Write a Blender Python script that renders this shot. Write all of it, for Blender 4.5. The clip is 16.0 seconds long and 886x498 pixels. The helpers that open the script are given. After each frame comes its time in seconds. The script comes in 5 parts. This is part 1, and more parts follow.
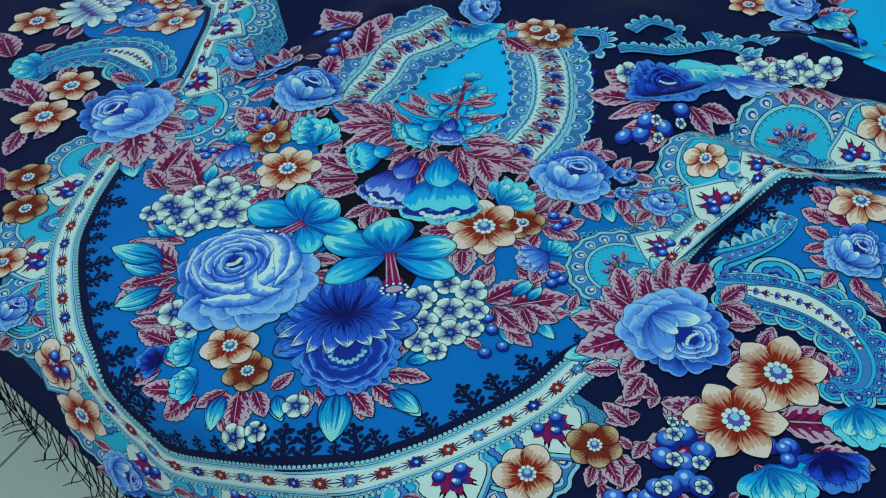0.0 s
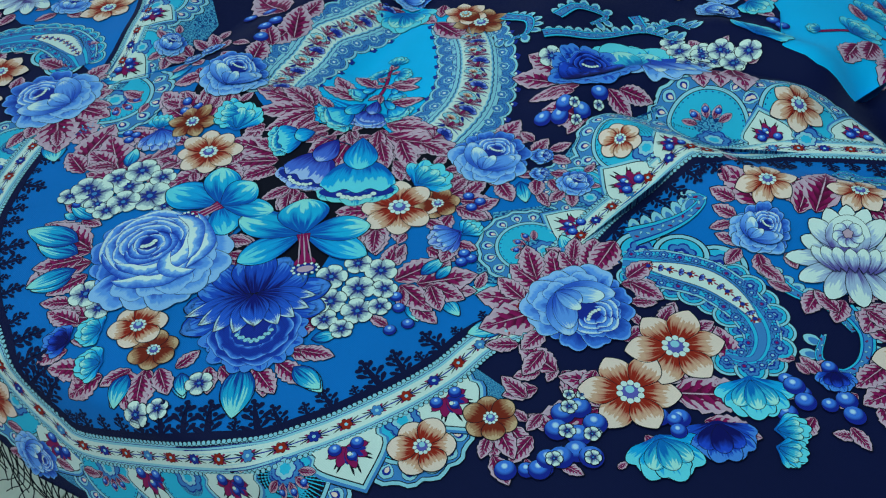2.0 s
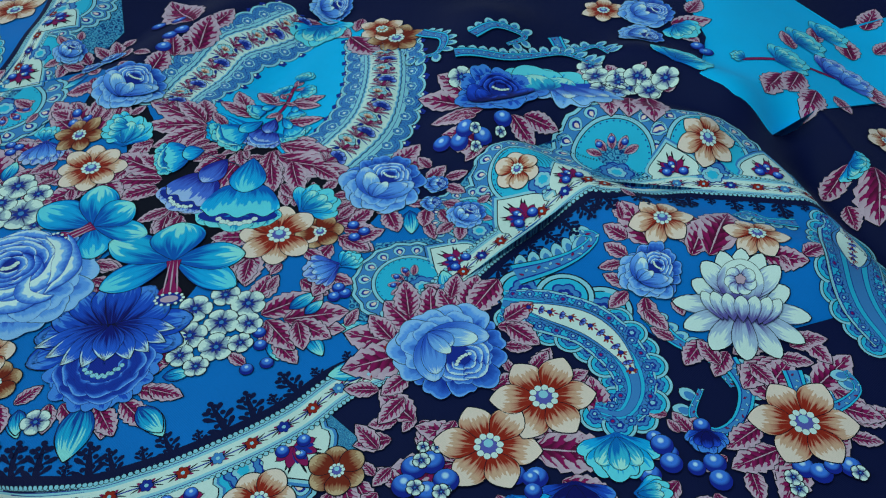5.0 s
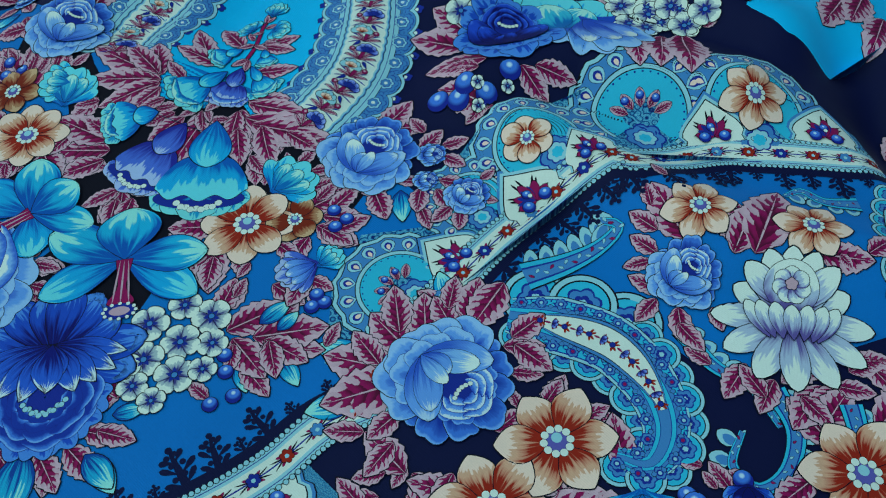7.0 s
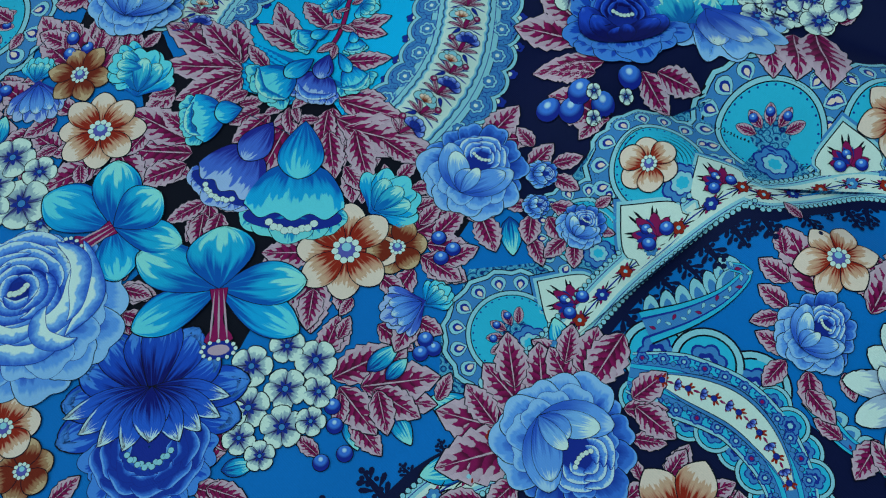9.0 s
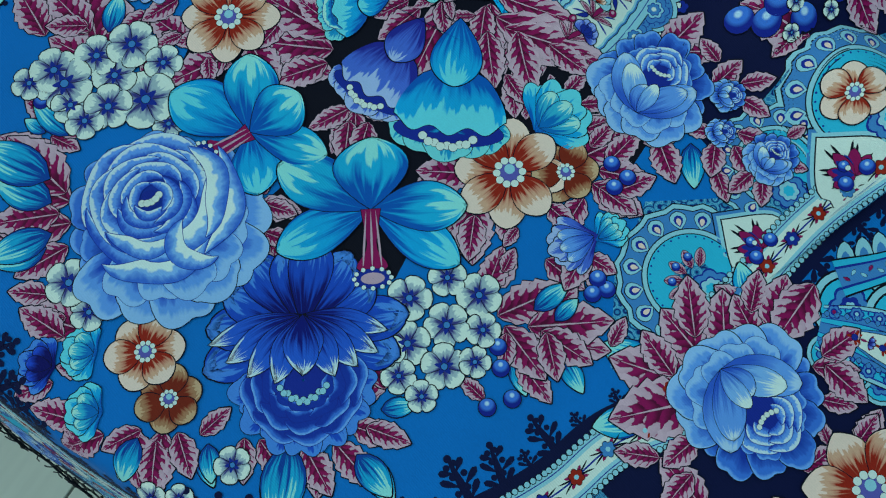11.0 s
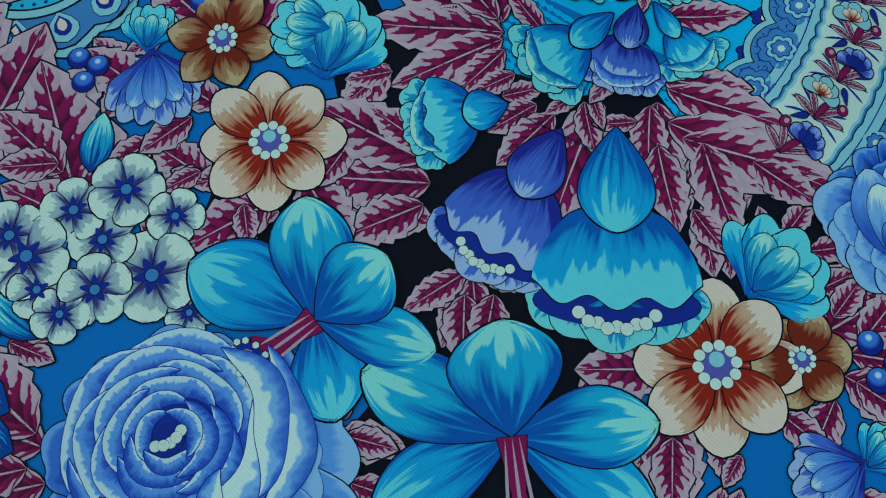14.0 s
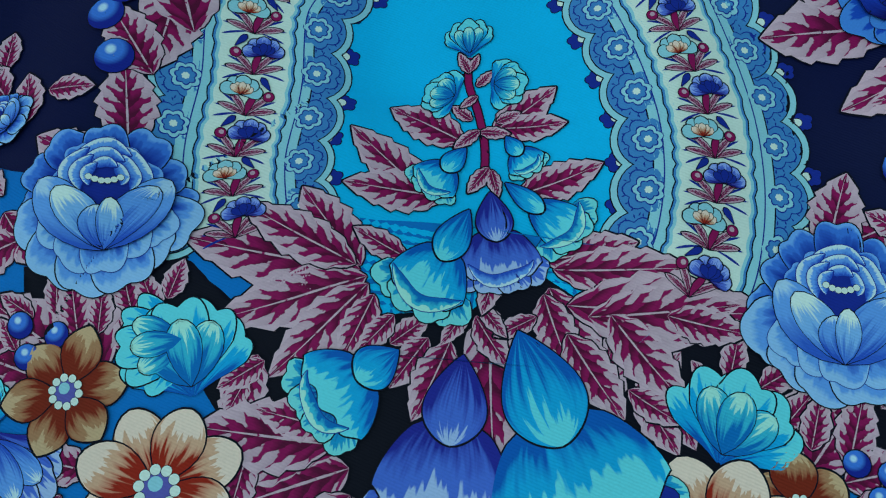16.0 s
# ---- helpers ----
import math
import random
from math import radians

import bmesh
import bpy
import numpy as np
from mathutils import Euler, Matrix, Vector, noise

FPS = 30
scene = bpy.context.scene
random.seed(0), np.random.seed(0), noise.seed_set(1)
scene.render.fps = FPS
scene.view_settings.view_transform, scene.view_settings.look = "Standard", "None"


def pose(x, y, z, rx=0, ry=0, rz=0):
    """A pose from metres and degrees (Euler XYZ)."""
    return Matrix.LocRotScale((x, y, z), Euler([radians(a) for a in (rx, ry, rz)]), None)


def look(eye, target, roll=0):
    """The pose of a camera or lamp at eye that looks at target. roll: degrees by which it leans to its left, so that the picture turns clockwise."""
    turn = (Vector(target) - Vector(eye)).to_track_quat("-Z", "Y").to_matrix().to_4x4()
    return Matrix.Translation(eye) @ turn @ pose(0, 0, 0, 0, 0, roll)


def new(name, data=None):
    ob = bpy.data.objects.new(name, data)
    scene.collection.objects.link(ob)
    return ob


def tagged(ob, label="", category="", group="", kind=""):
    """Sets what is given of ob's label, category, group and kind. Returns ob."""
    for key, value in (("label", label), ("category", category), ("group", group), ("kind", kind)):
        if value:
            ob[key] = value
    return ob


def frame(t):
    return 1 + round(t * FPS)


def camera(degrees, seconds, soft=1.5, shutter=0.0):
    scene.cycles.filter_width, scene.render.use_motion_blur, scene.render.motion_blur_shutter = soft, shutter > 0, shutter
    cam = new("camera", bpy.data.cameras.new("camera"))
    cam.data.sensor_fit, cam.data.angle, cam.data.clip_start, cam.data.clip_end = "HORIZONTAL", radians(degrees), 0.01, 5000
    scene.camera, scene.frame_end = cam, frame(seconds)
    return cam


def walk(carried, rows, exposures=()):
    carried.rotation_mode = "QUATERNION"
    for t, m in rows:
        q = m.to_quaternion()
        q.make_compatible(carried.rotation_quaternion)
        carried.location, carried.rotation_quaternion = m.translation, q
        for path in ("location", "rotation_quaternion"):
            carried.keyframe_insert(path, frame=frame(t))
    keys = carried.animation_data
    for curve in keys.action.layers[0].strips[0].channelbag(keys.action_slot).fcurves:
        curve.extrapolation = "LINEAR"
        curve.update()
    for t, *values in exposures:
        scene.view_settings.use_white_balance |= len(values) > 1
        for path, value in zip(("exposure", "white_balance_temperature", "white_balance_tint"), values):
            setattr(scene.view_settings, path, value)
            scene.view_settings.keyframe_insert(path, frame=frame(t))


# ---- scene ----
cam = camera(54.4, 16.0, soft=1.15)
PATH = [
    (0, (0.075, 0.047, 0.535), (0.011, 1.482, -0.857), -4.6),
    (0.5, (0.088, 0.034, 0.532), (0.026, 1.469, -0.86), -4.4),
    (1, (0.106, 0.03, 0.528), (0.059, 1.466, -0.862), -4.2),
    (1.5, (0.125, 0.033, 0.527), (0.082, 1.466, -0.868), -4.3),
    (2, (0.139, 0.031, 0.525), (0.107, 1.46, -0.874), -4.1),
    (2.5, (0.159, 0.037, 0.524), (0.128, 1.459, -0.883), -4.1),
    (3, (0.188, 0.037, 0.518), (0.165, 1.464, -0.883), -3.4),
    (3.5, (0.209, 0.038, 0.513), (0.2, 1.474, -0.879), -2.4),
    (4, (0.224, 0.04, 0.514), (0.215, 1.488, -0.865), -1.6),
    (4.2, (0.225, 0.043, 0.516), (0.217, 1.496, -0.859), -1.4),
    (6.3, (0.26, 0.175, 0.501), (0.222, 1.472, -1.021), -3.5),
    (6.5, (0.256, 0.191, 0.498), (0.219, 1.459, -1.048), -3.5),
    (7, (0.249, 0.23, 0.502), (0.2, 1.407, -1.114), -3.9),
    (7.5, (0.242, 0.271, 0.512), (0.181, 1.362, -1.163), -4.2),
    (8, (0.221, 0.307, 0.52), (0.161, 1.324, -1.201), -3.9),
    (8.5, (0.199, 0.339, 0.527), (0.14, 1.286, -1.233), -3.6),
    (9, (0.174, 0.366, 0.541), (0.113, 1.233, -1.261), -3.4),
    (9.5, (0.142, 0.384, 0.549), (0.082, 1.172, -1.288), -3.2),
    (10, (0.121, 0.402, 0.546), (0.044, 1.113, -1.322), -4.1),
    (10.2, (0.109, 0.407, 0.539), (0.033, 1.077, -1.344), -4.0),
    (12.3, (0.018, 0.491, 0.459), (-0.022, 0.914, -1.495), 0.0),
    (12.5, (0.012, 0.502, 0.445), (-0.027, 0.922, -1.51), 0.3),
    (13, (-0.001, 0.524, 0.417), (-0.042, 0.967, -1.533), -0.0),
    (13.5, (-0.013, 0.553, 0.389), (-0.052, 1.039, -1.551), -0.7),
    (14, (-0.022, 0.568, 0.357), (-0.042, 1.137, -1.56), -1.4),
    (14.5, (-0.016, 0.605, 0.319), (-0.005, 1.239, -1.578), -3.9),
    (15, (-0.011, 0.638, 0.298), (0.083, 1.264, -1.599), -2.7),
    (15.5, (-0.006, 0.65, 0.329), (0.142, 1.283, -1.563), -3.6),
    (16, (-0.004, 0.649, 0.345), (0.209, 1.339, -1.52), -4.0),
]
walk(cam, [(t, look(eye, target, roll)) for t, eye, target, roll in PATH], exposures=[(0.0, -0.12), (4.0, -0.22), (10.0, -0.32), (12.5, -0.38), (14.5, -0.48), (16.0, -0.34)])

# ---- light ----
world = bpy.data.worlds.new("room_light")
scene.world = world
world.use_nodes = True
sky = world.node_tree.nodes.new("ShaderNodeTexSky")
sky.sky_type, sky.sun_disc, sky.sun_elevation, sky.sun_rotation = "NISHITA", False, radians(45), radians(-80)
world.node_tree.links.new(sky.outputs[0], world.node_tree.nodes["Background"].inputs[0])
world.node_tree.nodes["Background"].inputs[1].default_value = 0.085
sun = new("daylight", bpy.data.lights.new("daylight", "SUN"))
sun.data.energy, sun.data.angle, sun.data.color = 0.95, radians(75), (0.57, 1.0, 0.83)
sun.matrix_world = look((-1.3, 0.0, 2.0), (0, 0.6, 0))
# added soft fill straight above the cloth, not a known source of the room
overhead_fill = new("overhead_fill_light", bpy.data.lights.new("overhead_fill_light", "AREA"))
overhead_fill.data.energy, overhead_fill.data.size, overhead_fill.data.color = 5.6, 1.1, (0.57, 1.0, 0.83)
overhead_fill.matrix_world = look((0.14, 0.66, 1.15), (0.14, 0.65, 0))


# ---- materials ----
def rgb(r, g, b):
    return tuple(((c / 255 + 0.055) / 1.055) ** 2.4 if c > 10 else c / 255 / 12.92 for c in (r, g, b)) + (1.0,)


NAVY, BLUE, SKY = (8, 16, 62), (0, 114, 202), (0, 184, 248)
BLACK, BURG, MAUVE = (10, 10, 28), (146, 16, 86), (198, 160, 180)
WHITE, PALE, CYAN, DEEP = (222, 232, 228), (150, 205, 224), (44, 184, 224), (22, 44, 150)
MID, RED, PEACH, TAN = (66, 132, 200), (158, 36, 22), (246, 212, 200), (220, 166, 140)


class Nodes:
    """A short way to write node trees."""

    def __init__(self, name, rough=0.62):
        self.mat = bpy.data.materials.new(name)
        self.mat.use_nodes = True
        self.tree = self.mat.node_tree
        self.out = self.tree.nodes["Principled BSDF"]
        self.out.inputs["Roughness"].default_value = rough
        self.out.inputs["Specular IOR Level"].default_value = 0.10

    def add(self, kind, **sockets):
        node = self.tree.nodes.new(kind)
        for key, value in sockets.items():
            self.put(value, node.inputs[int(key[1:])])
        return node

    def put(self, value, socket):
        if hasattr(value, "links"):
            self.tree.links.new(value, socket)
        else:
            socket.default_value = value

    def math(self, op, a, b=0.0, c=0.0):
        node = self.add("ShaderNodeMath", i0=a, i1=b, i2=c)
        node.operation = op
        return node.outputs[0]

    def ramp(self, fac, stops):
        node = self.add("ShaderNodeValToRGB", i0=fac)
        while len(node.color_ramp.elements) < len(stops):
            node.color_ramp.elements.new(0.5)
        for el, (at, colour) in zip(node.color_ramp.elements, stops):
            el.position, el.color = at, rgb(*colour)
        return node.outputs[0]

    def st(self):
        uv = self.add("ShaderNodeUVMap")
        uv.uv_map = "st"
        sep = self.add("ShaderNodeSeparateXYZ", i0=uv.outputs[0])
        s = self.math("MULTIPLY_ADD", sep.outputs[0], 2.0, -1.0)
        return s, sep.outputs[1]

    def cloth(self, colour):
        """Twill weave, faint dye mottling and the sheen of fine wool."""
        co = self.add("ShaderNodeTexCoord").outputs["Object"]
        mott = self.add("ShaderNodeTexNoise", i0=co, i2=14.0, i3=4.0).outputs[0]
        fine = self.add("ShaderNodeTexNoise", i0=co, i2=900.0, i3=2.0).outputs[0]
        val = self.math("MULTIPLY_ADD", mott, 0.22, 0.80)
        val = self.math("MULTIPLY_ADD", fine, 0.18, val)
        hsv = self.add("ShaderNodeHueSaturation", i2=val, i4=colour)
        self.tree.links.new(hsv.outputs[0], self.out.inputs["Base Color"])
        wave = self.add("ShaderNodeTexWave", i0=co, i1=330.0, i2=2.0)
        wave.bands_direction = "DIAGONAL"
        tex = self.math("MULTIPLY_ADD", fine, 0.6, wave.outputs["Fac"])
        bump = self.add("ShaderNodeBump")
        bump.inputs["Strength"].default_value, bump.inputs["Distance"].default_value = 0.25, 0.0003
        self.tree.links.new(tex, bump.inputs["Height"])
        self.tree.links.new(bump.outputs[0], self.out.inputs["Normal"])
        self.out.inputs["Sheen Weight"].default_value = 0.02
        self.out.inputs["Sheen Roughness"].default_value = 0.5
        return self.mat


def plain_ink(name, colour):
    n = Nodes(name)
    return n.cloth(rgb(*colour))


def petal_ink(name, dark, mid, light, amp=0.55, lines=5.0, cut=(0.28, 0.62), soft=0.06, edge_dark=0.18):
    """Brushed petal: dark root running in flames into a pale tip."""
    n = Nodes(name)
    s, t = n.st()
    rnd = n.add("ShaderNodeNewGeometry").outputs["Random Per Island"]
    vec = n.add("ShaderNodeCombineXYZ", i0=n.math("MULTIPLY", s, lines), i1=n.math("MULTIPLY", t, 1.4), i2=n.math("MULTIPLY", rnd, 90.0)).outputs[0]
    streak = n.add("ShaderNodeTexNoise", i0=vec, i2=1.0, i3=2.0).outputs[0]
    f = n.math("MULTIPLY_ADD", n.math("SUBTRACT", streak, 0.5), amp * 2, t)
    edge = n.math("MULTIPLY", n.math("POWER", n.math("ABSOLUTE", s), 2.5), edge_dark)
    f = n.math("SUBTRACT", f, edge)
    a, b = cut
    return n.cloth(n.ramp(f, [(a - soft, dark), (a + soft, tuple((p * 2 + q) / 3 for p, q in zip(mid, dark))), ((a + b) / 2 + 0.02, mid), (b, mid), (min(0.985, b + soft), light), (0.99, light)]))


def leaf_ink(name, rib, blade, veins=6.5, reach=0.52):
    """Leaf with a dark heart that runs in flames along its side veins to a pale margin, and a pale midrib."""
    n = Nodes(name)
    s, t = n.st()
    a = n.math("ABSOLUTE", s)
    wob = n.add("ShaderNodeTexNoise", i0=n.add("ShaderNodeCombineXYZ", i0=n.math("MULTIPLY", s, 4.0), i1=n.math("MULTIPLY", t, 7.0), i2=n.math("MULTIPLY", n.add("ShaderNodeNewGeometry").outputs["Random Per Island"], 40.0)).outputs[0], i2=1.0).outputs[0]
    ph = n.math("MULTIPLY_ADD", t, veins, n.math("MULTIPLY", a, -2.6))
    ph = n.math("ADD", ph, n.math("MULTIPLY", wob, 0.9))
    saw = n.math("FRACT", ph)
    tooth = n.math("MULTIPLY", n.math("POWER", n.math("SUBTRACT", 1.0, saw), 1.6), reach)
    long_teeth = n.math("MULTIPLY", n.math("SUBTRACT", wob, 0.5), 0.9)
    edge = n.math("ADD", n.math("ADD", tooth, long_teeth), n.math("MULTIPLY_ADD", t, -0.50, 0.56))
    f = n.math("MULTIPLY_ADD", n.math("SUBTRACT", edge, a), 1.0, 0.5)
    rib_line = n.math("MULTIPLY", n.math("LESS_THAN", a, n.math("MULTIPLY_ADD", t, -0.045, 0.055)), 0.9)
    f = n.math("SUBTRACT", f, rib_line)
    return n.cloth(n.ramp(f, [(0.0, tuple(min(255, c + 14) for c in blade)), (0.42, blade), (0.485, blade), (0.515, rib), (0.7, rib), (1.0, tuple(c * 0.62 for c in rib))]))


def berry_ink(name, dark, mid, light):
    n = Nodes(name)
    s, t = n.st()
    d = n.math("SQRT", n.math("ADD", n.math("POWER", n.math("ADD", s, 0.25), 2.0), n.math("POWER", n.math("MULTIPLY_ADD", t, 2.0, -1.35), 2.0)))
    return n.cloth(n.ramp(d, [(0.16, light), (0.34, mid), (0.62, mid), (0.95, dark)]))


def lattice_ink(name, ground, line, light, scale):
    """Fine paisley filling: small curls and dots too fine to tell apart."""
    n = Nodes(name)
    uv = n.add("ShaderNodeUVMap")
    uv.uv_map = "st"
    vor = n.add("ShaderNodeTexVoronoi", i0=uv.outputs[0], i2=scale)
    ring = n.math("PINGPONG", n.math("MULTIPLY", vor.outputs["Distance"], 2.6), 0.5)
    return n.cloth(n.ramp(ring, [(0.08, line), (0.16, ground), (0.3, ground), (0.36, light), (0.45, ground)]))


INK = {
    "navy": plain_ink("navy_dye", NAVY), "blue": plain_ink("royal_blue_dye", BLUE), "sky": plain_ink("turquoise_blue_dye", SKY),
    "black": plain_ink("outline_dye", BLACK), "white": plain_ink("white_dye", WHITE), "pale": plain_ink("pale_blue_dye", PALE),
    "cyan": plain_ink("cyan_dye", CYAN), "mid": plain_ink("mid_blue_dye", MID), "deep": plain_ink("deep_blue_dye", DEEP),
    "red": plain_ink("russet_dye", RED), "burg": plain_ink("burgundy_dye", BURG), "mauve": plain_ink("mauve_dye", MAUVE), "peach": plain_ink("peach_dye", PEACH),
    "violet": plain_ink("violet_dye", (96, 92, 180)),
    "leaf": leaf_ink("mauve_leaf", BURG, MAUVE),
    "rosy": petal_ink("blue_front_petal", (48, 94, 206), (104, 160, 240), (176, 208, 244), 0.26, 3.4, (0.26, 0.66), 0.12),
    "pearl": petal_ink("pale_rose_petal", (40, 80, 200), (116, 160, 240), (218, 230, 236), 0.26, 2.6, (0.3, 0.66), 0.12),
    "crest": petal_ink("rose_curl", (40, 84, 200), (100, 156, 238), (206, 226, 242), 0.42, 9.0, (0.24, 0.70), 0.12),
    "back": petal_ink("rose_back_petal", (20, 54, 164), (58, 116, 218), (112, 166, 240), 0.22, 3.4, (0.60, 0.82), 0.09),
    "skirt": petal_ink("rose_outer_petal", (30, 74, 194), (98, 156, 238), (148, 192, 244), 0.26, 4.0, (0.52, 0.72), 0.08),
    "collar": petal_ink("white_tipped_petal", (8, 20, 116), (36, 92, 210), (206, 226, 238), 0.46, 7.0, (0.34, 0.76), 0.06, -0.14),
    "plume": petal_ink("dark_plume_petal", (8, 16, 104), (24, 76, 196), (72, 136, 228), 0.50, 6.0, (0.28, 0.64), 0.07),
    "mint": petal_ink("turquoise_leaf", (4, 66, 158), (20, 168, 220), (150, 226, 226), 0.60, 6.0, (0.16, 0.50), 0.05),
    "dome": petal_ink("turquoise_bell", (0, 92, 188), (10, 166, 230), (104, 216, 236), 0.55, 7.0, (0.14, 0.54), 0.06, 0.42),
    "dusk": petal_ink("violet_bell", (34, 40, 150), (72, 108, 214), (168, 188, 236), 0.55, 7.0, (0.20, 0.66), 0.07, 0.40),
    "lilt": petal_ink("lily_petal", (0, 88, 184), (20, 174, 226), (150, 228, 228), 0.55, 5.5, (0.20, 0.56), 0.07, 0.36),
    "sweep": petal_ink("pale_front_petal", (58, 110, 216), (128, 180, 242), (224, 238, 240), 0.40, 6.0, (0.16, 0.52), 0.12),
    "royal": petal_ink("royal_blue_petal", (8, 12, 96), (30, 74, 206), (72, 122, 232), 0.26, 3.0, (0.5, 0.86), 0.1),
    "teal": petal_ink("turquoise_petal", (0, 74, 160), (18, 150, 208), (120, 216, 226), 0.6, 6.0),
    "aqua": petal_ink("aqua_petal", (0, 108, 190), (54, 182, 218), (176, 232, 226), 0.6, 5.0),
    "brown": petal_ink("peach_petal", RED, TAN, PEACH, 0.40, 5.0, (0.20, 0.44), 0.025),
    "brown2": petal_ink("tan_petal", (128, 38, 22), (176, 124, 92), (208, 168, 134), 0.34, 5.0, (0.34, 0.58), 0.04),
    "snow": petal_ink("white_petal", (58, 58, 130), (168, 186, 198), (226, 236, 230), 0.3, 4.0, (0.20, 0.44)),
    "lotus": petal_ink("lotus_petal", (98, 86, 160), (176, 192, 222), (226, 236, 234), 0.36, 4.0, (0.2, 0.46), 0.06),
    "iris": petal_ink("violet_blue_petal", (36, 30, 130), (84, 110, 214), (150, 170, 238), 0.6, 6.0),
    "berry": berry_ink("blue_berry", (18, 36, 146), (62, 120, 222), (190, 220, 250)),
    "filler": lattice_ink("paisley_fill", (44, 132, 186), (12, 36, 110), (130, 205, 222), 165.0),
}


# ---- the cloth's shape: pattern coordinates u (across), v (along its axis) laid over the table ----
OX, OY, AX, AY = -0.0042, 0.6745, 0.472, 0.8816
# folds: x0, y0, x1, y1, height, half width
FOLDS = [
    (0.294, 0.710, 0.416, 0.613, 0.021, 0.034), (0.416, 0.613, 0.533, 0.571, 0.021, 0.034),
    (0.264, 0.760, 0.344, 0.785, 0.026, 0.036), (0.344, 0.785, 0.474, 0.745, 0.024, 0.036),
    (0.444, 0.885, 0.583, 0.775, 0.02, 0.034), (0.254, 0.880, 0.284, 0.960, 0.022, 0.052),
    (0.590, 0.780, 0.640, 0.610, -0.055, 0.044), (0.640, 0.610, 0.650, 0.451, -0.05, 0.044),
    (0.76, 1.15, 0.74, 0.45, -0.05, 0.13),
    (-0.087, 0.810, -0.017, 0.785, 0.014, 0.046), (-0.117, 0.850, -0.007, 1.010, 0.02, 0.046), (-0.196, 0.960, -0.176, 1.060, 0.02, 0.065),
    (0.043, 0.870, 0.103, 1.010, -0.012, 0.026), (0.129, 0.755, 0.174, 0.870, 0.012, 0.039),
]
EDGE = (-0.1288, 0.4417, -0.472, -0.8816)  # a point of the table's edge and its outward normal
BEND, DROOP = 0.022, radians(72)


def surface(u, v):
    """The places in the world of points of the cloth, and how much the cloth bends there."""
    u, v = np.asarray(u, dtype=float), np.asarray(v, dtype=float)
    x, y = OX + AY * u + AX * v, OY - AX * u + AY * v
    z = 0.0005 * np.sin(u * 31 + v * 17) + 0.0003 * np.sin(v * 43 - u * 23)
    top, low = np.zeros_like(x), np.zeros_like(x)
    for x0, y0, x1, y1, h, w in FOLDS:
        if x.min() > max(x0, x1) + 2.5 * w or x.max() < min(x0, x1) - 2.5 * w or y.min() > max(y0, y1) + 2.5 * w or y.max() < min(y0, y1) - 2.5 * w:
            continue
        dx, dy = x1 - x0, y1 - y0
        k = np.clip(((x - x0) * dx + (y - y0) * dy) / (dx * dx + dy * dy), 0, 1)
        b = h * (np.maximum(np.exp(-((x - x0 - k * dx) ** 2 + (y - y0 - k * dy) ** 2) / (w * w)), 0.002) - 0.002)
        top, low = np.maximum(top, b), np.minimum(low, b)
    z = z + top + low
    d = np.maximum((x - EDGE[0]) * EDGE[2] + (y - EDGE[1]) * EDGE[3], 0)
    a = np.minimum(d / BEND, DROOP)
    rest = d - a * BEND
    across = BEND * np.sin(a) + rest * math.cos(DROOP)
    x, y = x + (across - d) * EDGE[2], y + (across - d) * EDGE[3]
    z = z - BEND * (1 - np.cos(a)) - rest * math.sin(DROOP)
    curved = np.maximum(np.abs(top) + np.abs(low) - 0.0025, np.where((d > 0) & (rest <= 0), 1.0, -1.0))
    return x, y, z, curved


# ---- ink: printed motifs, laid on the cloth in thin coats ----
LEVEL = {"field": 1, "fill": 2, "tree": 3, "lace": 4, "arch": 5, "drop": 6, "band": 8.5, "low": 10, "leaf": 11, "small": 17, "flower": 18, "big": 21, "top": 28, "over": 31}
COAT, STEP = 0.000055, 0.000007
shawl = tagged(new("shawl"), "blue floral wool shawl with black fringe spread over a table", "shawl")
count = {}


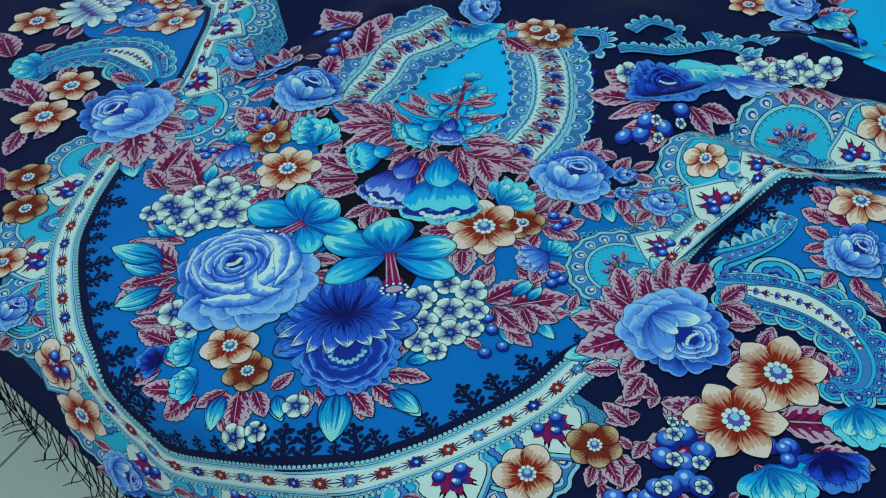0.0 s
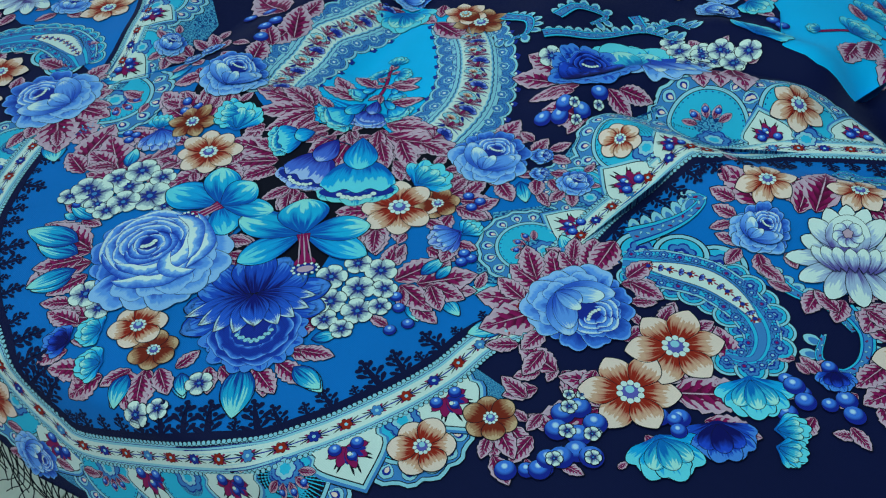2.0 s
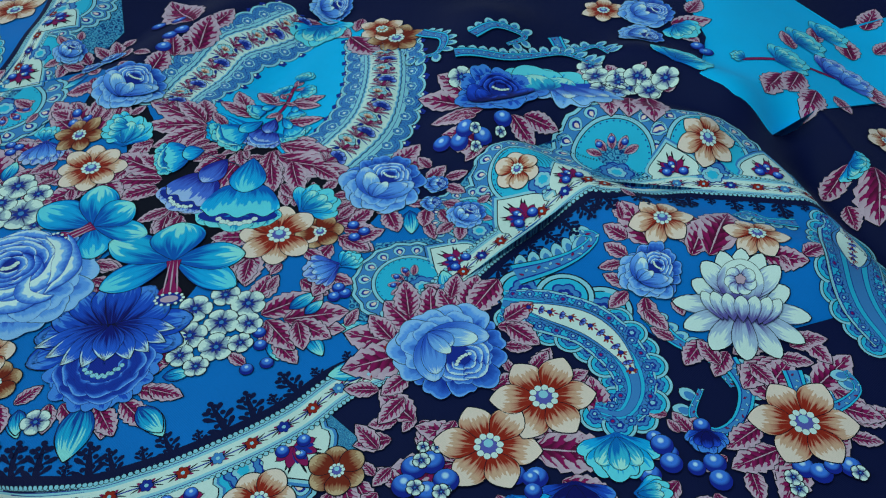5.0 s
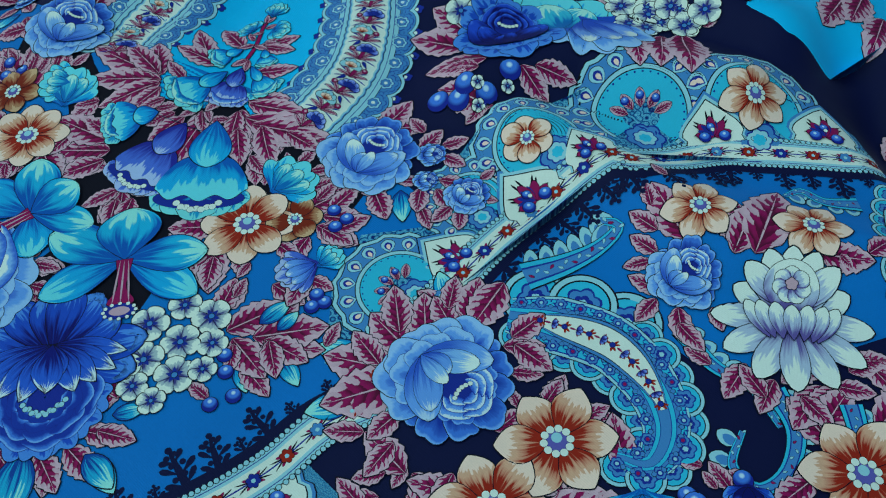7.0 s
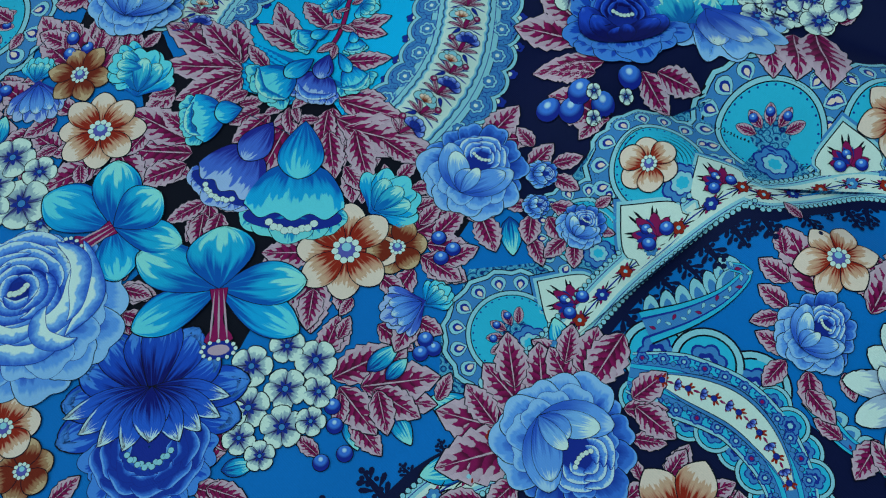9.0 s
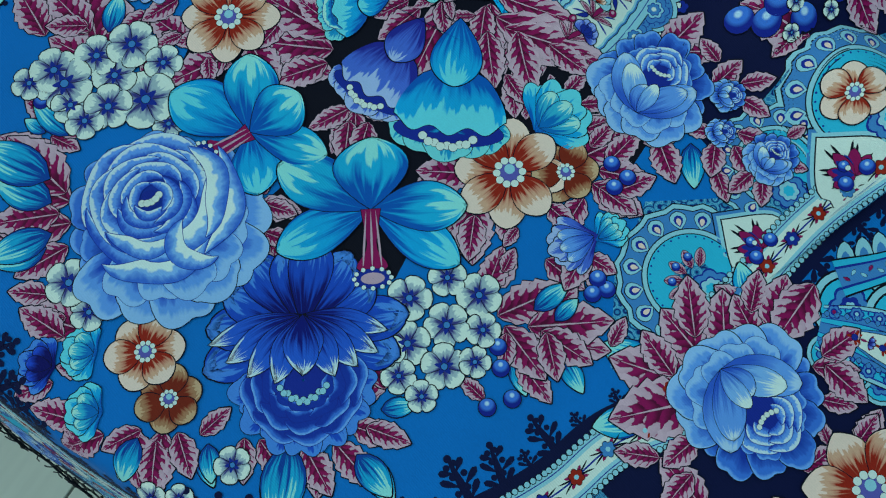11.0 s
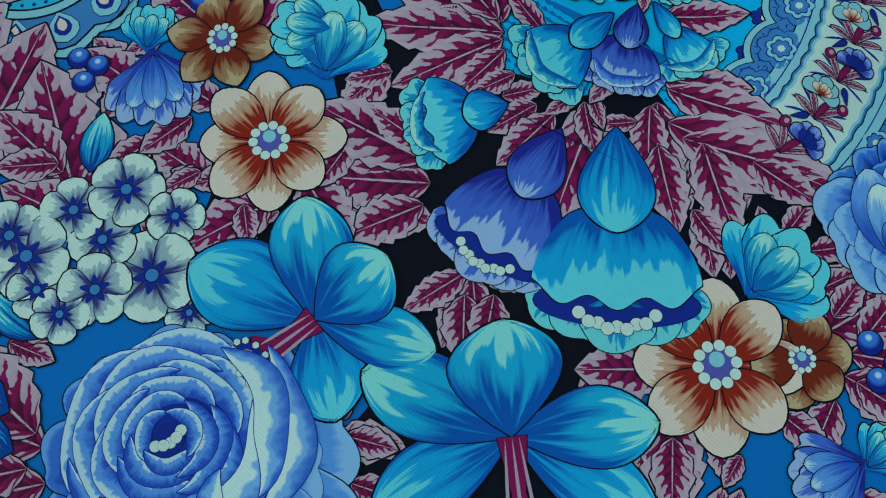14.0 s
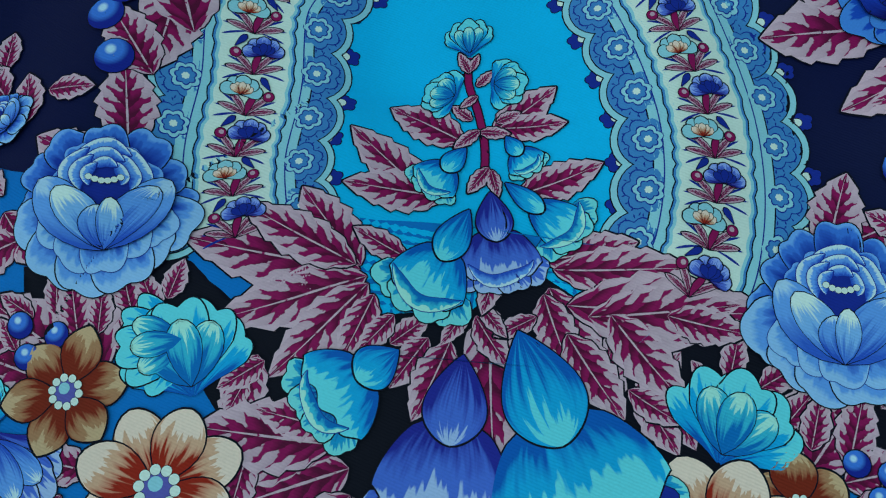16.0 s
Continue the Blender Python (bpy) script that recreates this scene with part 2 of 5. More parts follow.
class Ink:
    """One motif: a mesh of its own under the shawl; its petals are pieces under it where they are large."""

    def __init__(self, name, level, label="", split=False, stuff=False):
        self.name, self.label, self.split, self.stuff = name, label, split, stuff
        count[level] = count.get(level, 0) + 1
        self.lift = LEVEL[level] * COAT + (count[level] % 24) * (0.000011 if level == "leaf" else 0.0000035)
        self.layers, self.pieces = [], []

    def grid(self, rows, key, st=None, into=None):
        """A sheet of cells from rows of (u, v) points; finer where the cloth bends."""
        p = np.array(rows, dtype=float)
        n, m = p.shape[:2]
        gi, gj = np.linspace(0, 1, n), np.linspace(0, 1, m)
        uv = np.array([[st(i, j) if st else (j, i) for j in gj] for i in gi])
        x, y, z, c = surface(p[..., 0], p[..., 1])
        if c.max() > 0:
            def finer(q, axis):
                step = np.linalg.norm(np.diff(p, axis=axis), axis=2).max()
                k = int(min(4, math.ceil(step / 0.0034)))
                if k < 2:
                    return q
                old = np.arange(q.shape[axis])
                at = np.linspace(0, old[-1], old[-1] * k + 1)
                lo = np.minimum(at.astype(int), old[-1] - 1)
                f = (at - lo).reshape((-1, 1, 1) if axis == 0 else (1, -1, 1))
                return np.take(q, lo, axis) * (1 - f) + np.take(q, lo + 1, axis) * f
            both = finer(finer(np.concatenate([p, uv], 2), 0), 1)
            p, uv = both[..., :2], both[..., 2:]
            n, m = p.shape[:2]
            x, y, z, c = surface(p[..., 0], p[..., 1])
        verts = np.stack([x, y, z + self.lift], -1).reshape(-1, 3)
        idx = np.arange(n * m).reshape(n, m)
        faces = np.stack([idx[:-1, :-1], idx[:-1, 1:], idx[1:, 1:], idx[1:, :-1]], -1).reshape(-1, 4)
        (self.layers if into is None else into).append((verts, faces, uv.reshape(-1, 2), key))
        self.lift += STEP * (1 if c.max() <= 0 else 2 if self.stuff else 5)

    def petal(self, u, v, angle, length, width, key, tip=0.65, ruffle=0.0, teeth=0, bend=0.0, line=0.0006, n=9, m=7, blunt=0.6, root=0.0):
        """A petal or leaf from its root at (u, v): its widest place is at tip of its length."""
        a = radians(angle)
        power = math.log(0.5) / math.log(tip)
        piece = [] if self.split else None
        for grow, ink in ((line, "black"), (0.0, key)):
            if grow == 0.0 and not key or (grow and not line):
                continue
            rows = []
            for i in range(n):
                t = i / (n - 1) if teeth else 1 - (1 - i / (n - 1)) ** 1.5
                w = 0.5 * width * max(math.sin(math.pi * max(t, 1e-6) ** power), 0.0) ** blunt
                w = max(w, 0.5 * root * width * (1 - t)) if root else w
                if teeth:
                    w *= 1 + 0.24 * (0.42 - ((t * teeth) % 1.0)) if 0 < i < n - 1 else 1
                row = []
                for j in range(m):
                    s = 2 * j / (m - 1) - 1
                    along = -grow * 0.6 + t * (length + 1.8 * grow)
                    along *= 1 + ruffle * t * (abs(math.sin(s * 4.7 + 0.6)) - 0.5)
                    side = s * (w + grow) + bend * length * t * t
                    row.append((u + along * math.cos(a) - side * math.sin(a), v + along * math.sin(a) + side * math.cos(a)))
                rows.append(row)
            self.grid(rows, ink, into=piece)
        if self.split:
            self.pieces.append(piece)

    def cup(self, u, v, angle, length, spread, key, ruffle=0.05, line=0.0004, n=7, m=11, waves=3.0):
        """A broad cupped petal, a rounded fan with a wavy rim."""
        m = 21 if length > 0.022 else m
        piece = [] if self.split else None
        for grow, ink in ((line, "black" if line >= 0.0004 else "deep"), (0.0, key)):
            if grow or (key and ink == key):
                rows = []
                for t in 1 - (1 - np.linspace(0, 1, n)) ** 1.5:
                    row = []
                    for s in np.linspace(-1, 1, m):
                        rr = (length * (1 - 0.30 * abs(s) ** 3.2) * (1 + ruffle * (abs(math.sin(s * waves + angle)) - 0.5)) + grow) * max(t, 0.03)
                        b = radians(angle + s * (spread / 2 + math.degrees(grow / length)) * (0.55 + 0.45 * min(1, t * 1.4)))
                        row.append((u + rr * math.cos(b), v + rr * math.sin(b)))
                    rows.append(row)
                self.grid(rows, ink, into=piece)
        if self.split:
            self.pieces.append(piece)

    def crescent(self, u, v, r, a0, a1, thick, key, inward=False, line=0.00035, n=5, m=15):
        """A curled petal's rim: an arc round (u, v), thick in its middle, its pale edge outside or inside."""
        piece = [] if self.split else None
        mid, half = radians((a0 + a1) / 2), radians(abs(a1 - a0) / 2)
        for grow, ink in ((line, "deep"), (0.0, key)):
            rows = []
            for t in np.linspace(0, 1, n):
                row = []
                for q in np.linspace(-1, 1, m):
                    b = mid + q * (half + grow / r)
                    w = thick * (1 - abs(q) ** 2.4) + 2 * grow
                    rr = r * (1 + 0.035 * math.sin(q * 5 + a0)) + (t - 0.5) * w
                    row.append((u + rr * math.cos(b), v + rr * math.sin(b)))
                rows.append(row)
            self.grid(rows, ink, (lambda i, j: (j, 1 - i)) if inward else None, into=piece)
        if self.split:
            self.pieces.append(piece)

    def dome(self, u, v, angle, length, width, key, neck=0.4, waves=3, line=0.0005, n=17, m=37):
        """A bell's skirt from its neck at (u, v): a dome that flares into a wavy rim."""
        a = radians(angle)
        for grow, ink in ((line, "black"), (0.0, key)):
            rows = []
            for t in np.linspace(0, 1, n):
                w = 0.5 * width * (neck + (1 - neck) * math.sin(t * math.pi / 2) ** 0.6) + grow
                row = []
                for q in np.linspace(-1, 1, m):
                    along = -grow + t * (length * (1 + 0.07 * t * math.cos(q * math.pi * waves) - 0.16 * t * abs(q) ** 3) + 2 * grow)
                    row.append((u + along * math.cos(a) - q * w * math.sin(a), v + along * math.sin(a) + q * w * math.cos(a)))
                rows.append(row)
            self.grid(rows, ink)

    def disc(self, u, v, r, key, line=0.0005, sides=12, lobes=0, depth=0.12, squash=1.0, angle=0.0):
        """A round spot, with lobes round its rim where it has them."""
        a0 = radians(angle)
        sides = max(sides, lobes * 5, 28 if r > 0.012 else 16 if r > 0.0018 else 0)
        for grow, ink in ((line, "black"), (0.0, key)):
            if grow == 0.0 and not key or (grow and not line):
                continue
            if not grow or line:
                rows = []
                for q in (0.02, 0.5, 1.0):
                    row = []
                    for j in range(sides + 1):
                        a = 2 * math.pi * j / sides
                        rr = (r + grow) * q * (1 - depth + depth * abs(math.sin(lobes * a / 2)) * 2 if lobes else 1)
                        x, y = rr * math.cos(a), rr * math.sin(a) * squash
                        row.append((u + x * math.cos(a0) - y * math.sin(a0), v + x * math.sin(a0) + y * math.cos(a0)))
                    rows.append(row)
                qs = (0.02, 0.5, 1.0)
                self.grid(rows, ink, lambda i, j: (0.5 + 0.5 * qs[round(i * 2)] * math.cos(2 * math.pi * j), 0.5 + 0.5 * qs[round(i * 2)] * math.sin(2 * math.pi * j)))

    def strip(self, pts, a, b, key, cells=3):
        """A ribbon along a line of (u, v) points, from a to b metres to its left."""
        p = np.array(pts)
        d = np.gradient(p, axis=0)
        d /= np.linalg.norm(d, axis=1)[:, None]
        nrm = np.stack([-d[:, 1], d[:, 0]], 1)
        length = np.concatenate([[0], np.cumsum(np.linalg.norm(np.diff(p, axis=0), axis=1))])
        aa, bb = np.broadcast_to(a, (len(p),)), np.broadcast_to(b, (len(p),))
        rows = [[tuple(p[i] + nrm[i] * (aa[i] + (bb[i] - aa[i]) * j / cells)) for j in range(cells + 1)] for i in range(len(p))]
        total = length[-1]
        self.grid(rows, key, lambda i, j: (j, length[min(len(length) - 1, round(i * (len(p) - 1)))] / 0.03))

    def fill(self, outline, key, cell=0.004):
        """An area inside a closed outline of (u, v) points."""
        from mathutils.geometry import delaunay_2d_cdt
        p = np.array(outline)
        lo, hi = p.min(0), p.max(0)
        pts = [Vector(q) for q in outline]
        ring = list(range(len(pts)))
        for x in np.arange(lo[0], hi[0], cell):
            for y in np.arange(lo[1], hi[1], cell):
                pts.append(Vector((x + 0.0007, y + 0.0003)))
        vs, _, fs, *_ = delaunay_2d_cdt(pts, [], [ring], 1, 1e-5)
        flat = np.array([tuple(q) for q in vs])
        x, y, z, _ = surface(flat[:, 0], flat[:, 1])
        self.layers.append((np.stack([x, y, z + self.lift], -1), [tuple(f) for f in fs], flat, key))
        self.lift += STEP

    def mesh(self, name, layers, parent, label="", kind=""):
        keys = list(dict.fromkeys(q[3] for q in layers))
        verts, faces, mats, base = [], [], [], 0
        for v, f, _, key in layers:
            verts.append(v)
            faces += (np.asarray(f) + base).tolist()
            mats += [keys.index(key)] * len(f)
            base += len(v)
        me = bpy.data.meshes.new(name)
        me.from_pydata(np.concatenate(verts).tolist(), [], faces)
        for k in keys:
            me.materials.append(INK[k])
        me.polygons.foreach_set("material_index", mats)
        me.polygons.foreach_set("use_smooth", [True] * len(faces))
        loops = np.empty(len(me.loops), dtype=np.int32)
        me.loops.foreach_get("vertex_index", loops)
        st = np.concatenate([q[2] for q in layers]).astype(np.float32)
        me.uv_layers.new(name="st").data.foreach_set("uv", st[loops].ravel())
        ob = new(name, me)
        ob.parent = parent
        return tagged(ob, label, kind=kind)

    def done(self):
        if not self.layers:
            self.layers = self.pieces.pop(0)
        ob = self.mesh(self.name, self.layers, shawl, self.label, "stuff" if self.stuff else "")
        for piece in self.pieces:
            self.mesh("petal", piece, ob)
        return ob


def smooth(pts, cell=0.004):
    """A smooth line through a few points, in even short steps."""
    p = np.array(pts, dtype=float)
    e = np.vstack([2 * p[0] - p[1], p, 2 * p[-1] - p[-2]])
    out = []
    for i in range(1, len(e) - 2):
        a, b, c, d = e[i - 1], e[i], e[i + 1], e[i + 2]
        n = max(2, int(np.linalg.norm(c - b) / cell))
        for k in range(n):
            t = k / n
            out.append(0.5 * (2 * b + (c - a) * t + (2 * a - 5 * b + 4 * c - d) * t * t + (3 * b - a - 3 * c + d) * t ** 3))
    out.append(p[-1])
    return np.array(out)


def walk_line(pts, every, start=0.5):
    """Places at even distances along a line: point and direction in degrees."""
    p = np.array(pts)
    s = np.concatenate([[0], np.cumsum(np.linalg.norm(np.diff(p, axis=0), axis=1))])
    out = []
    for d in np.arange(every * start, s[-1], every):
        i = min(len(p) - 2, int(np.searchsorted(s, d)) - 1)
        k = (d - s[i]) / max(1e-9, s[i + 1] - s[i])
        q, g = p[i] + (p[i + 1] - p[i]) * k, p[i + 1] - p[i]
        out.append((q[0], q[1], math.degrees(math.atan2(g[1], g[0]))))
    return out


# ---- kinds of motif ----
def leaf(u, v, angle, length, width=0.0, key="leaf", level="leaf", bend=0.0):
    ink = Ink("printed_leaf", level)
    teeth = 0 if key != "leaf" else 6 if length > 0.03 else 4
    ink.petal(u, v, angle, length, (width or 0.56 * length), key if teeth else "mint", 0.45, teeth=teeth, bend=bend, n=25 if teeth > 4 else 17 if teeth else 11, m=9 if teeth else 7, blunt=0.8)
    return ink.done()


def daisy(u, v, r, angle=0, petals=6, key="brown", level="flower"):
    """A peach flower with russet heart and a ring of white beads."""
    ink = Ink("printed_peach_flower", level, "peach flower with russet heart" if key == "brown" else "tan flower with russet heart", split=True)
    order = [k for k in range(0, petals, 2)] + [k for k in range(1, petals, 2)]
    for k in order:
        a = angle + 360 * k / petals
        ink.petal(u + 0.1 * r * math.cos(radians(a)), v + 0.1 * r * math.sin(radians(a)), a, r * (0.9 + 0.06 * math.sin(k * 2.3)), r * (4.0 if petals == 6 and r > 0.025 else 5.1) / petals, key, 0.56, n=11, m=9, blunt=0.82 if petals == 6 and r > 0.025 else 0.55)
    ink.disc(u, v, 0.2 * r, "violet", 0.0004)
    base = ink.lift
    for k in range(10):
        ink.lift = base
        a = 2 * math.pi * k / 10
        ink.disc(u + 0.22 * r * math.cos(a), v + 0.22 * r * math.sin(a), 0.065 * r, "white", 0.0002, 8)
    ink.disc(u - 0.03 * r, v + 0.05 * r, 0.09 * r, "pale", 0, 8)
    return ink.done()


def phlox(u, v, r, angle=0, level="flower"):
    """A small white flower of a cluster."""
    ink = Ink("printed_white_flower", level)
    for k in range(5):
        a = angle + 72 * k
        ink.petal(u, v, a, r * 1.06, r * 1.0, "snow", 0.7, ruffle=0.1, line=0.0005, n=7, m=7, blunt=0.5)
    for k in range(5):
        ink.petal(u, v, angle + 72 * k, 0.46 * r, 0.24 * r, "deep", 0.3, line=0, n=5, m=3)
    ink.disc(u, v, 0.15 * r, "mid", 0.0004, 8)
    return ink.done()


def rose(u, v, r, angle=90, key="rose", heart="pearl", level="big", squash=0.96, rings=4, name="printed_blue_rose", label="light blue rose"):
    """A full rose whose eye looks towards angle: dark back petals, a broad skirt, curls round the eye and pale front petals."""
    ink = Ink(name, level, label, split=r > 0.006)
    dark = key == "royal"
    back, skirt, crest, pale = ("plume", "plume", "royal", "royal") if dark else ("back", "skirt", "crest", "pearl")

    def at(d, b=0.0):
        return u + d * r * math.cos(radians(angle + b)), v + d * r * math.sin(radians(angle + b))

    def cups(d, turns, size, spread, ink_key, line=0.0005):
        for k, b in enumerate(turns):
            ink.cup(*at(d), angle + b, size * r * (1 + 0.05 * math.sin(k * 2.1 + u * 90)), spread, ink_key, 0.07, line)

    def beads(count_, d, step):
        base = ink.lift
        for k in range(count_):
            ink.lift = base + (k % 2) * STEP
            x, y = at(d - 0.05 * math.cos((k - (count_ - 1) / 2) * 0.6))
            side = (k - (count_ - 1) / 2) * step * r
            ink.disc(x - side * math.sin(radians(angle)), y + side * math.cos(radians(angle)), 0.036 * r, "white", 0.0002, 8)

    big = rings > 4
    cups(0.04, (104, -104, 76, -76, 48, -48, 18, -18) if big else (96, -96, 64, -64, 34, -34, 0), 0.90, 44, back)
    if big:
        cups(0.10, (88, -88, 60, -60, 32, -32, 4), 0.76, 42, back, 0.0003)
    cups(0.0, (112, -112, 142, -142, 168, -166), 1.0, 50 if big else 56, skirt)
    if rings > 2:
        cups(0.04, (128, -124, 156, -152, 180), 0.82, 50, skirt, 0.0003)
    eye = at(0.28 if big else 0.26)
    if big:
        for ring_no, (radius, thick) in enumerate(((0.60, 0.17), (0.51, 0.16), (0.42, 0.15), (0.33, 0.14), (0.245, 0.12), (0.165, 0.10))):
            cuts = 4 if ring_no < 4 else 3
            for k in range(cuts):
                a0 = angle - 168 + 336 * k / cuts + 31 * ring_no
                front = math.cos(radians(a0 + 168 / cuts - angle)) < -0.25
                ink.crescent(*eye, radius * r, a0 - 16, a0 + 336 / cuts + 16, thick * r, crest, inward=front)
        ink.disc(*eye, 0.10 * r, "deep", 0)
        for a0, a1, radius, thick in ((118, 206, 0.74, 0.24), (150, 262, 0.58, 0.24), (100, 190, 0.50, 0.17), (196, 282, 0.80, 0.20)):
            ink.crescent(*eye, radius * r, angle + a0, angle + a1, thick * r, "sweep", inward=True, m=19)
        ink.crescent(*eye, 0.66 * r, angle + 206, angle + 300, 0.22 * r, "sweep", inward=True, m=19)
        ink.crescent(*at(0.40, 222), 0.26 * r, angle + 20, angle + 190, 0.20 * r, "sweep", inward=True, m=19)
        beads(5, 0.30, 0.045)
        return ink.done()
    if rings > 2:
        cups(0.16, (70, -70, 36, -36, 0), 0.56, 46, back, 0.0003)
    ink.disc(*at(0.2), 0.40 * r, "deep", 0, 16, squash=0.8, angle=angle - 90)
    for radius, thick in ((0.38, 0.17), (0.28, 0.15), (0.18, 0.12)):
        for a0, a1 in ((-118, -20), (-44, 50), (24, 122)):
            ink.crescent(*eye, radius * r, angle + a0, angle + a1, thick * r, crest)
    if rings > 2:
        beads(6, 0.27, 0.062)
    for b, ln, wd, ink_key, bend in ((46, 1.02, 0.52, "rosy" if not dark else crest, -0.12), (-46, 1.02, 0.52, "rosy" if not dark else crest, 0.12), (28, 0.84, 0.40, crest if dark else "sweep", 0.1), (-30, 0.88, 0.42, crest, -0.1), (10, 0.50, 0.40, crest, 0.0), (-12, 0.58, 0.26, pale if dark else "sweep", 0.1)):
        ink.petal(*at(0.56, 180), angle + b, ln * r, wd * r, ink_key, 0.58, ruffle=0.05, bend=bend, line=0.0003, blunt=0.55)
    return ink.done()


def peony(u, v, r, angle, level="big"):
    """A dark blue peony: plumes above, a round cup with beads below, and a collar of white-tipped petals between."""
    ink = Ink("printed_dark_peony", level, "dark royal blue peony with white-tipped petals", split=True)
    at = lambda d, b: (u + d * r * math.cos(radians(angle + b)), v + d * r * math.sin(radians(angle + b)))
    for k, b in enumerate((112, -110, 88, -86, 62, -60, 36, -34, 10, -8)):
        ink.petal(*at(0.16, 0), angle + b, r * ((1.08 if abs(b) > 70 else 0.96) - 0.05 * (k % 3)), r * 0.50, "plume", 0.70, ruffle=0.18, n=13, m=13, blunt=0.5)
    ball = at(0.42, 180)
    for b in (100, -100, 128, -128, 156, -156, 180):
        ink.cup(*ball, angle + b, r * 0.78, 44, "plume", 0.12)
    ink.disc(*ball, 0.62 * r, "deep", 0.0, 28)
    for radius, thick in ((0.60, 0.17), (0.49, 0.16), (0.38, 0.14), (0.27, 0.13)):
        for a0 in (80, 120, 160, 200, 240):
            ink.crescent(*ball, radius * r, angle + a0 + 50 * radius - 30, angle + a0 + 30 + 50 * radius, thick * r, "back", inward=radius < 0.4)
    base = ink.lift
    for k in range(13):
        ink.lift = base + (k % 2) * STEP
        x, y = at(0.54 + 0.09 * math.cos((k - 6) * 0.36) + 0.03 * (k % 2), 180)
        side = (k - 6) * 0.042 * r
        ink.disc(x - side * math.sin(radians(angle)), y + side * math.cos(radians(angle)), 0.034 * r, "pale", 0.0003, 8)
    for b, ln, wd in ((98, 0.96, 0.22), (-96, 0.98, 0.22), (113, 0.94, 0.26), (-112, 0.94, 0.24), (-128, 0.80, 0.26), (130, 0.90, 0.26), (-146, 0.68, 0.28), (150, 0.74, 0.28), (-166, 0.58, 0.30), (172, 0.66, 0.34)):
        ink.petal(*at(0.30, 0), angle + b, r * ln * (1 + 0.08 * math.sin(b * 2.7)), r * wd * 1.15, "collar", 0.58, line=0.0004, ruffle=0.12, n=13, m=9, bend=0.14 if b > 0 else -0.14, blunt=0.8)
    return ink.done()


def lotus(u, v, r, angle, level="big"):
    ink = Ink("printed_white_lotus", level, "white lotus with violet shaded petals", split=True)
    at = lambda d, b: (u + d * r * math.cos(radians(angle + b)), v + d * r * math.sin(radians(angle + b)))
    for b in (60, -60, 92, -92, 122, -122, 152, -152, 180, 34, -34):
        ink.petal(*at(0.12, 180), angle + b, r * (1.0 if abs(b) > 80 else 0.82), r * 0.36, "lotus", 0.62, n=9)
    for b in (0, 22, -22, 44, -44):
        ink.petal(*at(0.0, 0), angle + b, r * 0.82, r * 0.34, "lotus", 0.6)
    ink.disc(*at(0.32, 0), 0.34 * r, "lotus", 0.0004, 16)
    for k in range(7):
        ink.petal(*at(0.34, 0), angle + 51 * k, r * 0.24, r * 0.22, "lotus", 0.6, line=0.0003)
    ink.disc(*at(0.36, 0), 0.07 * r, "mauve", 0.0005, 10, 5)
    for b in (-72, 72, -48, 48, -24, 24, 0):
        x, y = at(0.42, 180)
        ink.petal(x + 0.3 * r * math.sin(radians(b)) * math.sin(radians(angle)), y - 0.3 * r * math.sin(radians(b)) * math.cos(radians(angle)), angle - b * 0.4, r * (0.5 + 0.08 * abs(b) / 72), r * 0.22, "lotus", 0.6, line=0.0004)
    return ink.done()


def lily(u, v, angle, r, petals, tube=0.72, level="top"):
    """A turquoise lily seen from behind, with a burgundy tube and a beaded foot."""
    ink = Ink("printed_turquoise_lily", level, "turquoise lily with burgundy tube", split=True)
    for b, ln, wd in petals:
        ink.petal(u, v, angle + b, r * ln, r * wd, "dome" if abs(b) > 90 else "lilt", 0.60, ruffle=0.03, n=15, m=11, blunt=0.66, bend=0.05 if b > 0 else -0.05)
    ink.petal(u, v, angle + 180, r * tube, r * 0.34, "burg", 0.9, line=0.0005, n=11, root=0.62)
    for s in (-0.05, 0.0, 0.05):
        a = radians(angle)
        ink.petal(u - s * r * math.sin(a), v + s * r * math.cos(a), angle + 180 - s * 90, r * (tube - 0.06), r * 0.025, "mauve", 0.6, line=0, m=3)
    e = (u + (tube + 0.06) * r * math.cos(radians(angle + 180)), v + (tube + 0.06) * r * math.sin(radians(angle + 180)))
    ink.disc(*e, 0.20 * r, "deep", 0.0004, 12, squash=0.55, angle=angle - 90)
    ink.disc(*e, 0.13 * r, "mauve", 0.0, 12, squash=0.5, angle=angle - 90)
    base = ink.lift
    for k in range(12):
        ink.lift = base + (k % 2) * STEP
        b = 2 * math.pi * k / 12
        x, y = 0.2 * r * math.cos(b), 0.11 * r * math.sin(b)
        a = radians(angle - 90)
        ink.disc(e[0] + x * math.cos(a) - y * math.sin(a), e[1] + x * math.sin(a) + y * math.cos(a), 0.026 * r, "white", 0.0002, 6)
    return ink.done()


